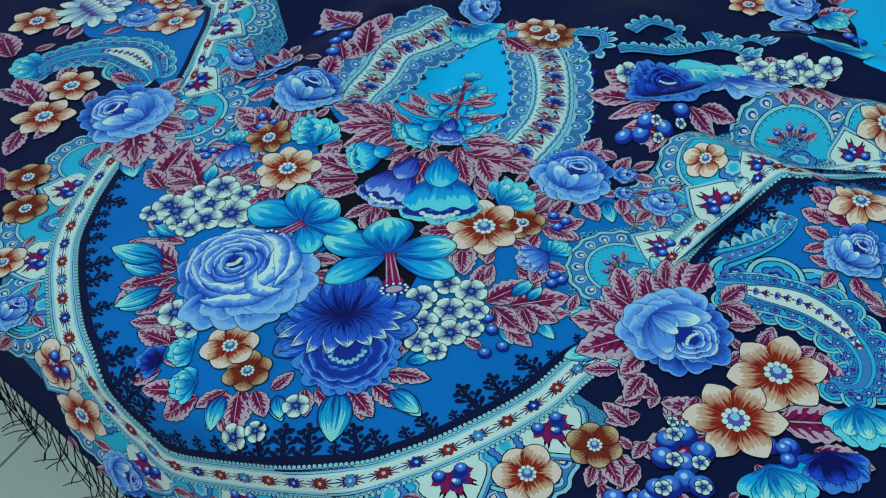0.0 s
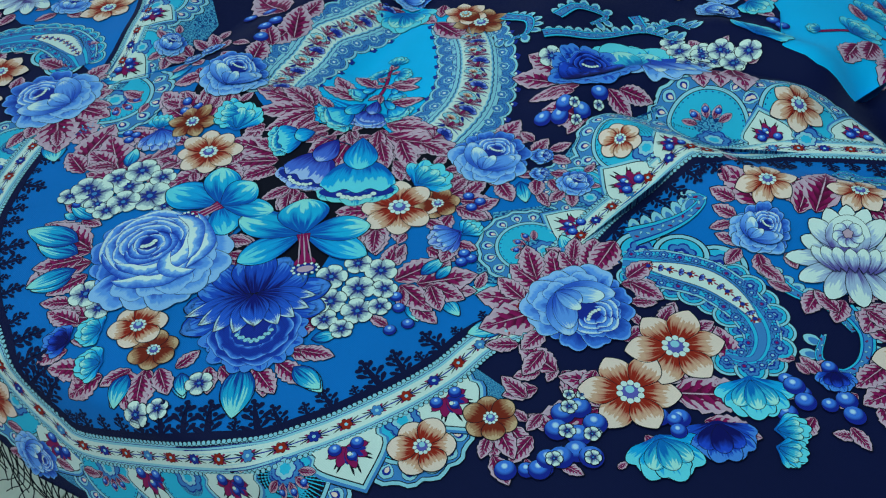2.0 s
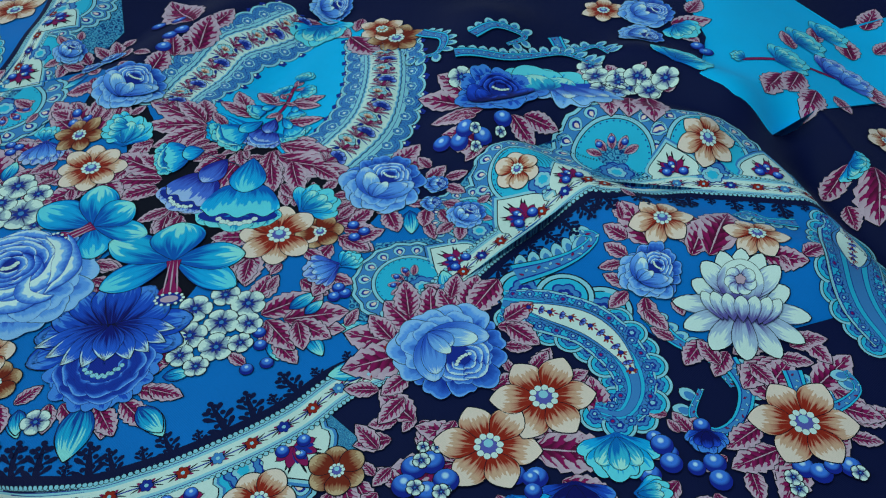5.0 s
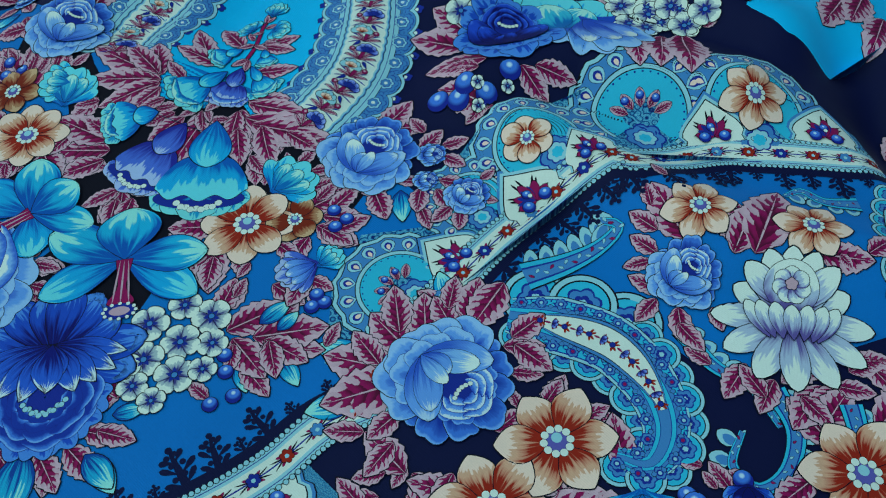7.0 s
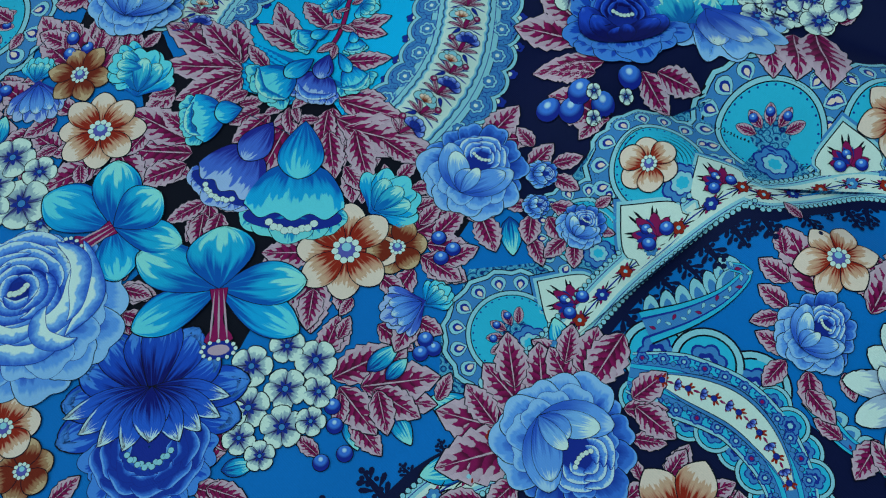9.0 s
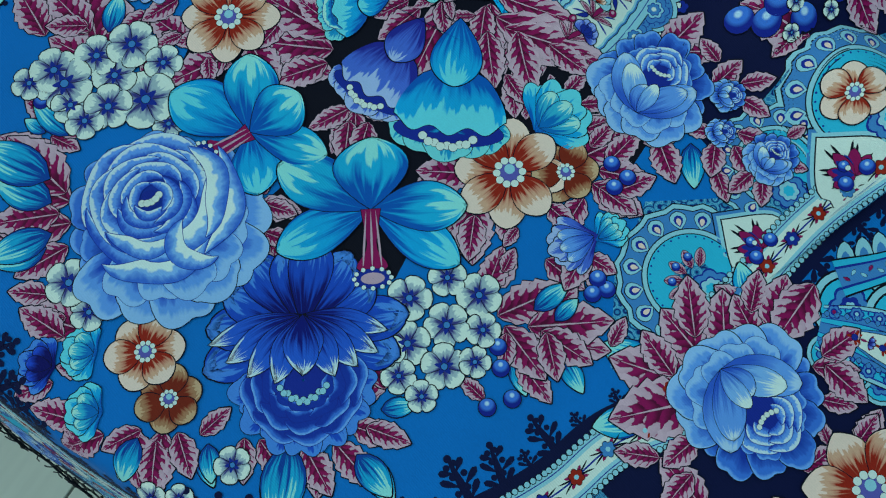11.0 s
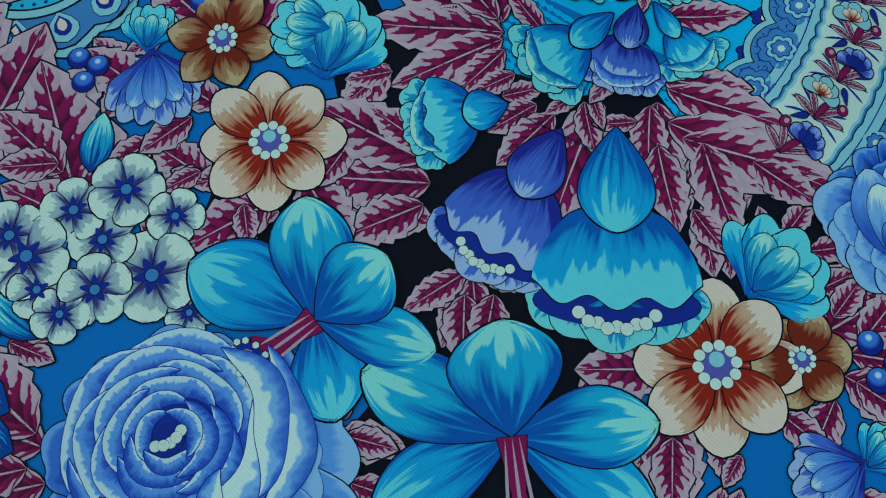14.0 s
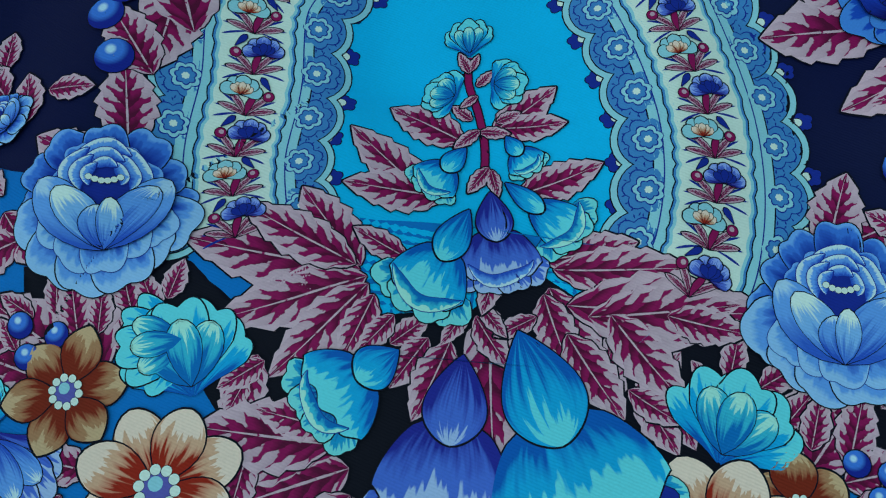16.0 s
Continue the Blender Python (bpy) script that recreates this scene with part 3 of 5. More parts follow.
def bell(u, v, angle, length, width, key="teal", level="big", beads=True, share=0.5):
    """A foxglove bell: an egg-shaped neck and a flaring skirt; beads hang at the mouth of the large ones."""
    blue = key in ("teal", "aqua")
    skin = "dome" if blue else "dusk"
    ink = Ink("printed_bell_flower", level, "turquoise bell flower" if blue else "violet blue bell flower")
    a = radians(angle)
    at = lambda d, s: (u + d * length * math.cos(a) - s * width * math.sin(a), v + d * length * math.sin(a) + s * width * math.cos(a))
    foot = at(share - 0.06, 0)
    if beads:
        for b in (-50, 50, -26, 26, 0):
            x, y = at(0.70, b / 50 * 0.24)
            ink.cup(x, y, angle + b * 0.7, length * (0.30 - 0.0012 * abs(b)), 92, "teal" if blue else "dusk", 0.08)
        ink.disc(*at(0.80, 0), 0.46 * width, "deep", 0.0004, 20, squash=0.30, angle=angle - 90)
        ink.dome(*foot, angle, length * (0.86 - share), width * 0.94, skin, 0.42)
        base = ink.lift
        for k in range(9):
            ink.lift = base + (k % 2) * STEP
            q = (k - 4) / 4
            ink.disc(*at(0.90 - 0.055 * q * q + 0.012 * (k % 2), q * 0.21), 0.036 * width, "white", 0.0003, 9)
    else:
        for b in (-46, 46, -16, 16):
            ink.cup(*at(0.62, b / 46 * 0.16), angle + b * 0.9, length * 0.36, 70, "teal" if blue else "dusk", 0.12, 0.0005)
        ink.dome(*foot, angle, length * 0.44, width * 0.98, skin, 0.34, waves=3)
        ink.crescent(*at(0.52, 0), length * 0.34, angle - 58, angle + 58, length * 0.12, "aqua" if blue else "crest", line=0.0003)
    ink.petal(u, v, angle, length * (share + 0.04), width * 0.44, skin, 0.62, n=21, m=13, blunt=0.6)
    return ink.done()


def bud(u, v, angle, length, width, key="teal", level="flower"):
    """A half-open flower: a shell of petals with a ruffled pale lip."""
    ink = Ink("printed_half_open_flower", level)
    deep_key, lip = {"iris": ("dusk", "crest"), "royal": ("plume", "royal"), "pearl": ("skirt", "pearl")}.get(key, ("dome", "aqua"))
    f0 = min(width / length, 1.25)
    for b, f in ((-48, 0.90), (48, 0.90), (-24, 1.0), (24, 1.0), (0, 1.03)):
        ink.cup(u, v, angle + b * f0, length * f, 50 * f0 + 6, deep_key, 0.12, 0.0006)
    at = (u + 0.12 * length * math.cos(radians(angle)), v + 0.12 * length * math.sin(radians(angle)))
    for b in (-34, 34, 0):
        ink.petal(*at, angle + b * f0, length * 0.70, length * 0.44 * f0, lip, 0.62, ruffle=0.1, line=0.0003, blunt=0.5)
    return ink.done()


def berry(u, v, r, level="flower"):
    ink = Ink("printed_berry", level)
    ink.disc(u, v, r, "berry", 0.0005, 14)
    return ink.done()


def stem(pts, width, key="burg", level="low"):
    ink = Ink("printed_stem", level)
    line = smooth(pts)
    ink.strip(line, -width / 2 - 0.0006, width / 2 + 0.0006, "black", 2)
    ink.strip(line, -width / 2, width / 2, key, 2)
    return ink.done()


def sprout(u, v, angle, size, level="tree"):
    """A dark branching sprig that grows inward from a ribbon."""
    ink = Ink("printed_dark_sprig", level)
    ink.petal(u, v, angle, size, size * 0.16, "navy", 0.3, line=0, n=6, m=3)
    for k, (d, ln) in enumerate(((0.2, 0.40), (0.45, 0.42), (0.72, 0.30))):
        a = radians(angle)
        x, y = u + d * size * math.cos(a), v + d * size * math.sin(a)
        for side in (-1, 1):
            b = angle + side * (48 + 14 * ((k + (side > 0)) % 2))
            ink.petal(x, y, b, size * ln, size * 0.13, "navy", 0.75, line=0, n=5, m=3)
            ink.disc(x + size * ln * 0.6 * math.cos(radians(b - 30 * side)), y + size * ln * 0.6 * math.sin(radians(b - 30 * side)), size * 0.06, "navy", 0, 7)
    ink.disc(u + size * math.cos(radians(angle)), v + size * math.sin(radians(angle)), size * 0.07, "navy", 0, 7)
    return ink.done()


def ribbon(pts, inner=1, level="band", every=0.0245):
    """The white flowered ribbon that rims the blue fields; inner: the side with the dark fringe."""
    line = smooth(pts)
    ink = Ink("printed_white_ribbon", level, "white ribbon with small red and blue flowers", stuff=True)
    ink.strip(line, *((0.0, 0.021) if inner > 0 else (-0.021, 0.0)), "navy", 4)
    ink.strip(line, -0.0125, 0.0125, "black", 4)
    ink.strip(line, -0.0118, 0.0118, "pale", 4)
    ink.strip(line, -0.0098, 0.0098, "deep", 4)
    ink.strip(line, -0.0092, 0.0092, "pale", 4)
    ink.strip(line, -0.0070, 0.0070, "white", 4)
    ink.strip(line, -0.0005, 0.0005, "deep", 2)
    base = ink.lift
    for k, (x, y, a) in enumerate(walk_line(line, every)):
        ink.lift = base
        for side in (-1, 1):
            for f in (0, 180):
                ink.petal(x, y, a + f + side * 30, 0.0075, 0.0022, "burg", 0.6, line=0, n=4, m=3)
                ink.petal(x, y, a + f + side * 9, 0.0118, 0.0011, "black", 0.5, line=0, n=5, m=3, bend=0.12 * side)
        col = ("deep", "mid")[k // 2 % 2] if k % 2 else "red"
        ink.disc(x, y, 0.0041, col, 0.0004, 14, 6, 0.14)
        ink.disc(x, y, 0.0015, "pale", 0.0, 7)
    for k, (x, y, a) in enumerate(walk_line(line, 0.0042)):
        ink.lift = base + (k % 2) * STEP
        for s in (-1, 1):
            b = radians(a + 90 * s)
            ink.disc(x + 0.0128 * math.cos(b), y + 0.0128 * math.sin(b), 0.0017, "pale", 0.0005, 7)
    return ink.done()


def cartouche(u, v, angle, size, level="drop"):
    """A white pointed panel with blue berries and burgundy leaves, set on the ribbon; angle: where its point looks."""
    ink = Ink("printed_white_cartouche", level, "white pointed panel with blue berries")
    size = min(size, 0.042)
    for g, key in ((1.14, "black"), (1.11, "mid"), (1.04, "pale"), (0.96, "black"), (0.93, "white")):
        ink.petal(u, v, angle, size * g, size * 1.3 * g, key, 0.25, line=0, n=13, m=9, blunt=1.0, root=0.95)
    at = lambda d, b: (u + d * size * math.cos(radians(angle + b)), v + d * size * math.sin(radians(angle + b)))
    for k, b in enumerate((-80, -58, -36, -14, 12, 36, 58, 80)):
        ink.petal(*at(0.2, 0), angle + b, size * (0.56 - 0.002 * abs(b)), size * 0.045, "black", 0.7, line=0.0, n=5, m=3, bend=0.12 if k % 2 else -0.12)
    for b in (-66, -34, 0, 34, 66):
        ink.petal(*at(0.14, 0), angle + b * 1.15, size * (0.46 - 0.0014 * abs(b)), size * 0.19, "burg", 0.5, line=0.0003, n=6, m=5)
        ink.petal(*at(0.16, 0), angle + b * 0.8 + 9, size * 0.34, size * 0.11, "deep", 0.5, line=0.0, n=5, m=3)
    for d, b, q in ((0.24, -58, 0.115), (0.24, 52, 0.115), (0.36, 4, 0.085)):
        ink.disc(*at(d, b), q * size, "berry", 0.0004, 12)
    ink.disc(*at(0.30, 0), 0.04 * size, "white", 0.0003, 8)
    return ink.done()


def fan(u, v, r, angle, level="arch", spread=110, lobes=9, flower=None, foot=0.06):
    """A lace fan: cyan heart, dotted rim and a row of scalloped lobes with eyes."""
    ink = Ink("printed_lace_fan", level, "cyan lace fan with scalloped rim", stuff=True)
    def arc(q, key, ripple=0.0, n=40):
        rows = []
        for f in np.linspace(max(0.02, q - 0.34), q, 4):
            rows.append([(u + r * f * (1 + ripple * (f > 0.99 * q) * abs(math.sin(lobes * math.pi * j / n))) * math.cos(radians(angle - spread + 2 * spread * j / n)), v + r * f * (1 + ripple * (f > 0.99 * q) * abs(math.sin(lobes * math.pi * j / n))) * math.sin(radians(angle - spread + 2 * spread * j / n))) for j in range(n + 1)])
        ink.grid(rows, key)
    arc(0.955, "black", 0.09)
    arc(0.94, "pale", 0.09)
    arc(0.885, "black", 0.09)
    arc(0.87, "mid", 0.09)
    base = ink.lift
    for k in range(lobes):
        ink.lift = base
        b = radians(angle - spread + 2 * spread * (k + 0.5) / lobes)
        d = math.degrees(b)
        x, y = u + 0.66 * r * math.cos(b), v + 0.66 * r * math.sin(b)
        ink.petal(x, y, d, 0.25 * r, 0.22 * r, "pale", 0.6, line=0.0004, n=6, m=5)
        ink.petal(x + 0.03 * r * math.cos(b), y + 0.03 * r * math.sin(b), d, 0.17 * r, 0.13 * r, "deep", 0.6, line=0, n=5, m=5)
        ink.petal(x + 0.05 * r * math.cos(b), y + 0.05 * r * math.sin(b), d, 0.11 * r, 0.07 * r, "peach", 0.6, line=0, n=5, m=3)
    arc(0.67, "black")
    arc(0.655, "pale")
    arc(0.60, "black")
    arc(0.585, "cyan")
    base = ink.lift
    for k in range(26):
        ink.lift = base
        b = radians(angle - spread + 2 * spread * (k + 0.5) / 26)
        ink.disc(u + 0.555 * r * math.cos(b), v + 0.555 * r * math.sin(b), 0.015 * r, "deep", 0, 6)
    # scalloped blue lobe at its foot, and the sprig in its heart
    x, y = u + foot * r * math.cos(radians(angle)), v + foot * r * math.sin(radians(angle))
    for q, key in ((0.26, "deep"), (0.235, "mid"), (0.16, "deep"), (0.14, "pale"), (0.08, "cyan")):
        ink.disc(x, y, q * r, key, 0, 20, 7, 0.1)
    if flower != "daisy":
        if foot < 0:
            x, y = u - 0.1 * r * math.cos(radians(angle)), v - 0.1 * r * math.sin(radians(angle))
        for b in (-58, -30, 0, 30, 58):
            ink.petal(x + 0.2 * r * math.cos(radians(angle + b)), y + 0.2 * r * math.sin(radians(angle + b)), angle + b * 1.1, 0.26 * r, 0.14 * r, "leaf", 0.5, line=0.0003, n=7, m=5)
        for b in (-34, 0, 34):
            ink.disc(x + 0.36 * r * math.cos(radians(angle + b)), y + 0.36 * r * math.sin(radians(angle + b)), 0.055 * r, "berry", 0.0003, 9)
    return ink.done()


def paisley(pts, widths, level="arch", lobes=0.017, heart=(0.12, 0.55)):
    """A curled paisley drop: scalloped cyan border, lace body and a white flowered heart."""
    ink = Ink("printed_paisley", level, "cyan paisley drop with scalloped edge and white heart", stuff=True)
    line = smooth(pts)
    w = np.interp(np.linspace(0, 1, len(line)), np.linspace(0, 1, len(widths)), widths)
    nrm = np.gradient(line, axis=0)
    nrm /= np.linalg.norm(nrm, axis=1)[:, None]
    nrm = np.stack([-nrm[:, 1], nrm[:, 0]], 1)
    for side in (-1, 1):
        rim = line + nrm * (w * 0.46 * side)[:, None]
        cut = int(0.42 * len(rim)) if side > 0 else 0
        for part, size in ((rim[:cut], lobes * 1.9), (rim[cut:], lobes)):
            if len(part) < 4:
                continue
            base = ink.lift
            for k, (x, y, a) in enumerate(walk_line(part, size)):
                ink.lift = base + (k % 2) * STEP * 9
                for q, key in ((0.76, "black"), (0.72, "pale"), (0.60, "black"), (0.56, "cyan"), (0.38, "deep"), (0.33, "mid"), (0.2, "deep"), (0.1, "pale")):
                    ink.disc(x, y, q * size, key, 0, 14, 0 if q > 0.4 else 6, 0.12)
    for q, key in ((1.0, "black"), (0.97, "pale"), (0.88, "deep"), (0.84, "cyan"), (0.62, "deep"), (0.58, "mid"), (0.44, "deep"), (0.41, "cyan"), (0.24, "deep"), (0.21, "mid")):
        ink.strip(line, -w * 0.5 * q, w * 0.5 * q, key, 6)
    body = ink.lift
    for side in (-1, 1):
        rim = line + nrm * (w * 0.36 * side)[:, None]
        for k, (x, y, a) in enumerate(walk_line(rim, 0.0135)):
            ink.lift = body
            for q, key in ((0.0042, "deep"), (0.0034, "mid"), (0.0022, "deep"), (0.0012, "burg" if k % 3 == 0 else "pale")):
                ink.disc(x, y, q, key, 0, 9, 6 if q > 0.003 else 0, 0.12)
        for k, (x, y, a) in enumerate(walk_line(rim, 0.0135, 1.0)):
            ink.lift = body
            ink.petal(x, y, a, 0.004, 0.0012, "deep", 0.5, line=0, n=4, m=3)
            ink.petal(x, y, a + 90, 0.003, 0.0012, "deep", 0.5, line=0, n=4, m=3)
        rim = line + nrm * (w * 0.25 * side)[:, None]
        for k, (x, y, a) in enumerate(walk_line(rim, 0.006)):
            ink.lift = body + 4 * STEP
            ink.petal(x, y, a + 90 * side, 0.0035, 0.0032, "mid", 0.5, line=0.0003, n=4, m=3)
    i0, i1 = int(heart[0] * len(line)), int(heart[1] * len(line))
    mid = line[i0:i1]
    ww = w[i0:i1] * np.sin(np.linspace(0.12, math.pi - 0.05, i1 - i0)) ** 0.6
    for q, key in ((0.60, "black"), (0.57, "mid"), (0.48, "black"), (0.45, "white")):
        ink.strip(mid, -ww * 0.5 * q, ww * 0.5 * q, key, 3)
    base = ink.lift
    for k, (x, y, a) in enumerate(walk_line(mid, 0.0085)):
        ink.lift = base
        for b in (35, -35, 70, -70, 180):
            ink.petal(x, y, a + b, 0.0052, 0.0018, "burg" if k % 2 else "red", 0.6, line=0, n=4, m=3)
        if k % 2:
            for b in (-50, 0, 50):
                ink.petal(x, y, a + b, 0.0042, 0.003, "iris", 0.6, line=0.0003, n=5, m=3)
        else:
            ink.disc(x, y, 0.0019, "deep", 0.0003, 9)
    return ink.done()


def lace_ribbon(pts, level="lace", flipped=1):
    """The wide pale ribbon with a climbing flower chain, edged with blue scallops on both sides."""
    line = smooth(pts, 0.003)
    ink = Ink("printed_lace_ribbon", level, "pale ribbon with climbing flowers and blue scalloped edges", stuff=True)
    nrm = np.gradient(line, axis=0)
    nrm /= np.linalg.norm(nrm, axis=1)[:, None]
    nrm = np.stack([-nrm[:, 1], nrm[:, 0]], 1)
    base = ink.lift
    for side in (-1, 1):
        rim = line + nrm * 0.0265 * side
        for k, (x, y, a) in enumerate(walk_line(rim, 0.0245)):
            ink.lift = base
            b = radians(a + 90 * side)
            c, s = math.cos(radians(a)), math.sin(radians(a))
            px, py = x + 0.01225 * c + 0.0165 * math.cos(b), y + 0.01225 * s + 0.0165 * math.sin(b)
            ink.disc(px, py, 0.0042, "deep", 0.0004, 10, 5, 0.14)
            ink.disc(px - 0.002 * math.cos(b), py - 0.002 * math.sin(b), 0.002, "white", 0.0003, 8)
            ink.disc(x + 0.01225 * c + 0.008 * math.cos(b), y + 0.01225 * s + 0.008 * math.sin(b), 0.0034, "pale", 0.0005, 10)
            for q, key in ((0.0182, "black"), (0.0176, "pale"), (0.0150, "black"), (0.0145, "mid")):
                ink.disc(x, y, q, key, 0, 22)
            hold = ink.lift
            for f in range(11):
                ink.lift = hold
                d = a + 90 * side + (f - 5) * 17
                ink.petal(x + 0.0112 * math.cos(radians(d)), y + 0.0112 * math.sin(radians(d)), d, 0.0022, 0.0008, "deep", 0.5, line=0, n=3, m=3)
            for q, key in ((0.0100, "deep"), (0.0094, "mid"), (0.0066, "deep"), (0.0060, "pale"), (0.0044, "deep"), (0.0038, "mid"), (0.0016, "white")):
                ink.disc(x + 0.002 * math.cos(b), y + 0.002 * math.sin(b), q, key, 0, 18, 7, 0.12)
    ink.lift = base + 36 * STEP
    for q, key in ((0.0272, "black"), (0.0266, "pale"), (0.0226, "deep"), (0.0220, "pale")):
        ink.strip(line, -q, q, key, 6)
    wob = 0.0016 * np.abs(np.sin(np.arange(len(line)) * 0.003 * math.pi / 0.0095))
    for q, key in ((0.0176, "black"), (0.0170, "mid"), (0.0160, "pale"), (0.0146, "white")):
        ink.strip(line, -q - wob, q + wob, key, 6)
    base = ink.lift
    for k, (x, y, a) in enumerate(walk_line(line, 0.0215)):
        ink.lift = base
        if flipped < 0:
            a += 180
        at = lambda d, s: (x + d * math.cos(radians(a)) - s * math.sin(radians(a)), y + d * math.sin(radians(a)) + s * math.cos(radians(a)))
        lean = 0.004 * (1 if k % 2 else -1)
        for b in (-95, -70, -45, 45, 70, 95):
            ink.petal(*at(-0.009, 0), a + b, 0.0145, 0.0012, "deep", 0.7, line=0, n=6, m=3, bend=0.2 if b > 0 else -0.2)
        for b, ln in ((-60, 0.013), (60, 0.013), (-28, 0.014), (28, 0.014), (0, 0.011)):
            ink.petal(*at(-0.010, 0), a + b, ln, 0.0032, "leaf" if b else "burg", 0.6, line=0.0004, n=6, m=3, bend=0.22 if b > 0 else -0.22)
        for s in (-1, 1):
            ink.disc(*at(0.001, 0.0085 * s), 0.0024, "burg", 0.0004, 9)
            ink.disc(*at(0.0015, 0.0082 * s), 0.0012, "mauve", 0, 7)
        for b in (-72, -36, 36, 72, 0):
            ink.petal(*at(0.000, lean), a + b, 0.0098, 0.0066, "pale" if k % 2 else "iris", 0.7, line=0.0004, n=7, m=5)
        for b in (-50, -25, 25, 50, 0):
            ink.petal(*at(0.000, lean), a + b, 0.0064, 0.0036, "brown" if k % 2 else "deep", 0.65, line=0.0002, n=5, m=3)
        ink.petal(*at(0.004, -2.2 * lean), a + (40 if k % 2 else -40), 0.008, 0.003, "deep", 0.7, line=0.0003, n=5, m=3)
    return ink.done()


def curl(pts, width, level="arch", tooth=0.012):
    """A slender cyan scroll with toothed back."""
    ink = Ink("printed_cyan_scroll", level)
    line = smooth(pts)
    w = width * np.linspace(1, 0.25, len(line))
    for x, y, a in walk_line(line, tooth):
        ink.petal(x, y, a + 75, width * 1.1, tooth * 0.9, "pale", 0.5, line=0.0005, n=6, m=5)
        ink.petal(x, y, a + 75, width * 0.8, tooth * 0.55, "mid", 0.5, line=0, n=5, m=3)
    for q, key in ((0.62, "black"), (0.56, "cyan"), (0.36, "deep"), (0.28, "mid")):
        ink.strip(line, -w * q, w * q, key, 3)
    base = ink.lift
    for k, (x, y, a) in enumerate(walk_line(line, 0.0055)):
        ink.lift = base
        ink.petal(x, y, a + (40 if k % 2 else -40), width * 0.22, width * 0.11, "pale" if k % 3 else "burg", 0.6, line=0.0002, n=4, m=3)
    return ink.done()


# ---- table, floor and the cloth itself ----
def box_mesh(name, x0, y0, z0, x1, y1, z1, material, bevel=0.0):
    bm = bmesh.new()
    bmesh.ops.create_cube(bm, size=1.0, matrix=Matrix.Translation(((x0 + x1) / 2, (y0 + y1) / 2, (z0 + z1) / 2)) @ Matrix.Diagonal((x1 - x0, y1 - y0, z1 - z0, 1)))
    if bevel:
        bmesh.ops.bevel(bm, geom=bm.edges[:], offset=bevel, segments=3, affect="EDGES", profile=0.5)
    me = bpy.data.meshes.new(name)
    bm.to_mesh(me)
    bm.free()
    me.materials.append(material)
    return new(name, me)


def pale_board(name, colour):
    n = Nodes(name, 0.45)
    co = n.add("ShaderNodeTexCoord").outputs["Object"]
    grain = n.add("ShaderNodeTexNoise", i0=n.add("ShaderNodeMapping", i0=co, i3=(3.0, 40.0, 3.0)).outputs[0], i2=2.0, i3=6.0).outputs[0]
    spots = n.add("ShaderNodeTexNoise", i0=co, i2=5.0, i3=4.0).outputs[0]
    val = n.math("MULTIPLY_ADD", grain, 0.16, n.math("MULTIPLY_ADD", spots, 0.12, 0.84))
    hsv = n.add("ShaderNodeHueSaturation", i2=val, i4=rgb(*colour))
    n.tree.links.new(hsv.outputs[0], n.out.inputs["Base Color"])
    return n.mat


BOARD = pale_board("pale_floor_board", (214, 218, 208))
SUB = pale_board("floor_joint", (120, 122, 116))
FLOOR = -0.735
sub = tagged(box_mesh("floor", -3.0, -2.5, FLOOR - 0.1, 3.0, 3.5, FLOOR - 0.004, SUB), "pale grey floor laid with wide boards", "floor", kind="structure")
turn = pose(0, 0, 0, 0, 0, 62)
plank = None
for i in range(-6, 7):
    for j in range(-2, 3):
        if plank is None:
            plank = box_mesh("board", -0.6, -0.118, -0.02, 0.6, 0.118, 0.0, BOARD, 0.002)
            piece = plank
        else:
            piece = new("board", plank.data)
        piece.parent = sub
        piece.matrix_basis = turn @ pose(j * 1.204 + 0.4 * (i % 3), i * 0.24, FLOOR)

# the table stands under the cloth, its edge along EDGE
WOOD = pale_board("white_table_paint", (205, 205, 198))
edge_turn = math.degrees(math.atan2(EDGE[3], EDGE[2])) + 180
table = tagged(new("table"), "plain white table hidden under the shawl", "table")
table.matrix_basis = pose(EDGE[0] - 0.012 * EDGE[2], EDGE[1] - 0.012 * EDGE[3], 0, 0, 0, edge_turn)
top = box_mesh("tabletop", 0.04, -1.1, -0.125, 2.0, 1.2, -0.100, WOOD, 0.01)
top.parent = table
for x, y in ((0.12, -1.0), (0.12, 1.1), (1.9, -1.0), (1.9, 1.1)):
    leg = box_mesh("leg", x - 0.03, y - 0.03, FLOOR, x + 0.03, y + 0.03, -0.126, WOOD, 0.004)
    leg.parent = table

U0, U1, V1 = -0.80, 1.0, 1.05


def hem(u):
    """The lower hem of the cloth."""
    return -0.401 + 0.48 * np.clip(-0.087 - u, 0, 0.3)


def cloth_mesh():
    n, m = 520, 430
    u, k = np.meshgrid(np.linspace(U0, U1, n + 1), np.linspace(0, 1, m + 1), indexing="ij")
    v = hem(u) * (1 - k) + V1 * k
    x, y, z, _ = surface(u, v)
    verts = np.stack([x, y, z - 0.0003], -1).reshape(-1, 3).tolist()
    idx = np.arange((n + 1) * (m + 1)).reshape(n + 1, m + 1)
    faces = np.stack([idx[:-1, :-1], idx[1:, :-1], idx[1:, 1:], idx[:-1, 1:]], -1).reshape(-1, 4).tolist()
    me = bpy.data.meshes.new("cloth")
    me.from_pydata(verts, [], faces)
    me.polygons.foreach_set("use_smooth", [True] * len(faces))
    me.materials.append(INK["navy"])
    ob = new("cloth", me)
    ob.parent = shawl
    ob["label"] = "navy ground of fine wool"


cloth_mesh()


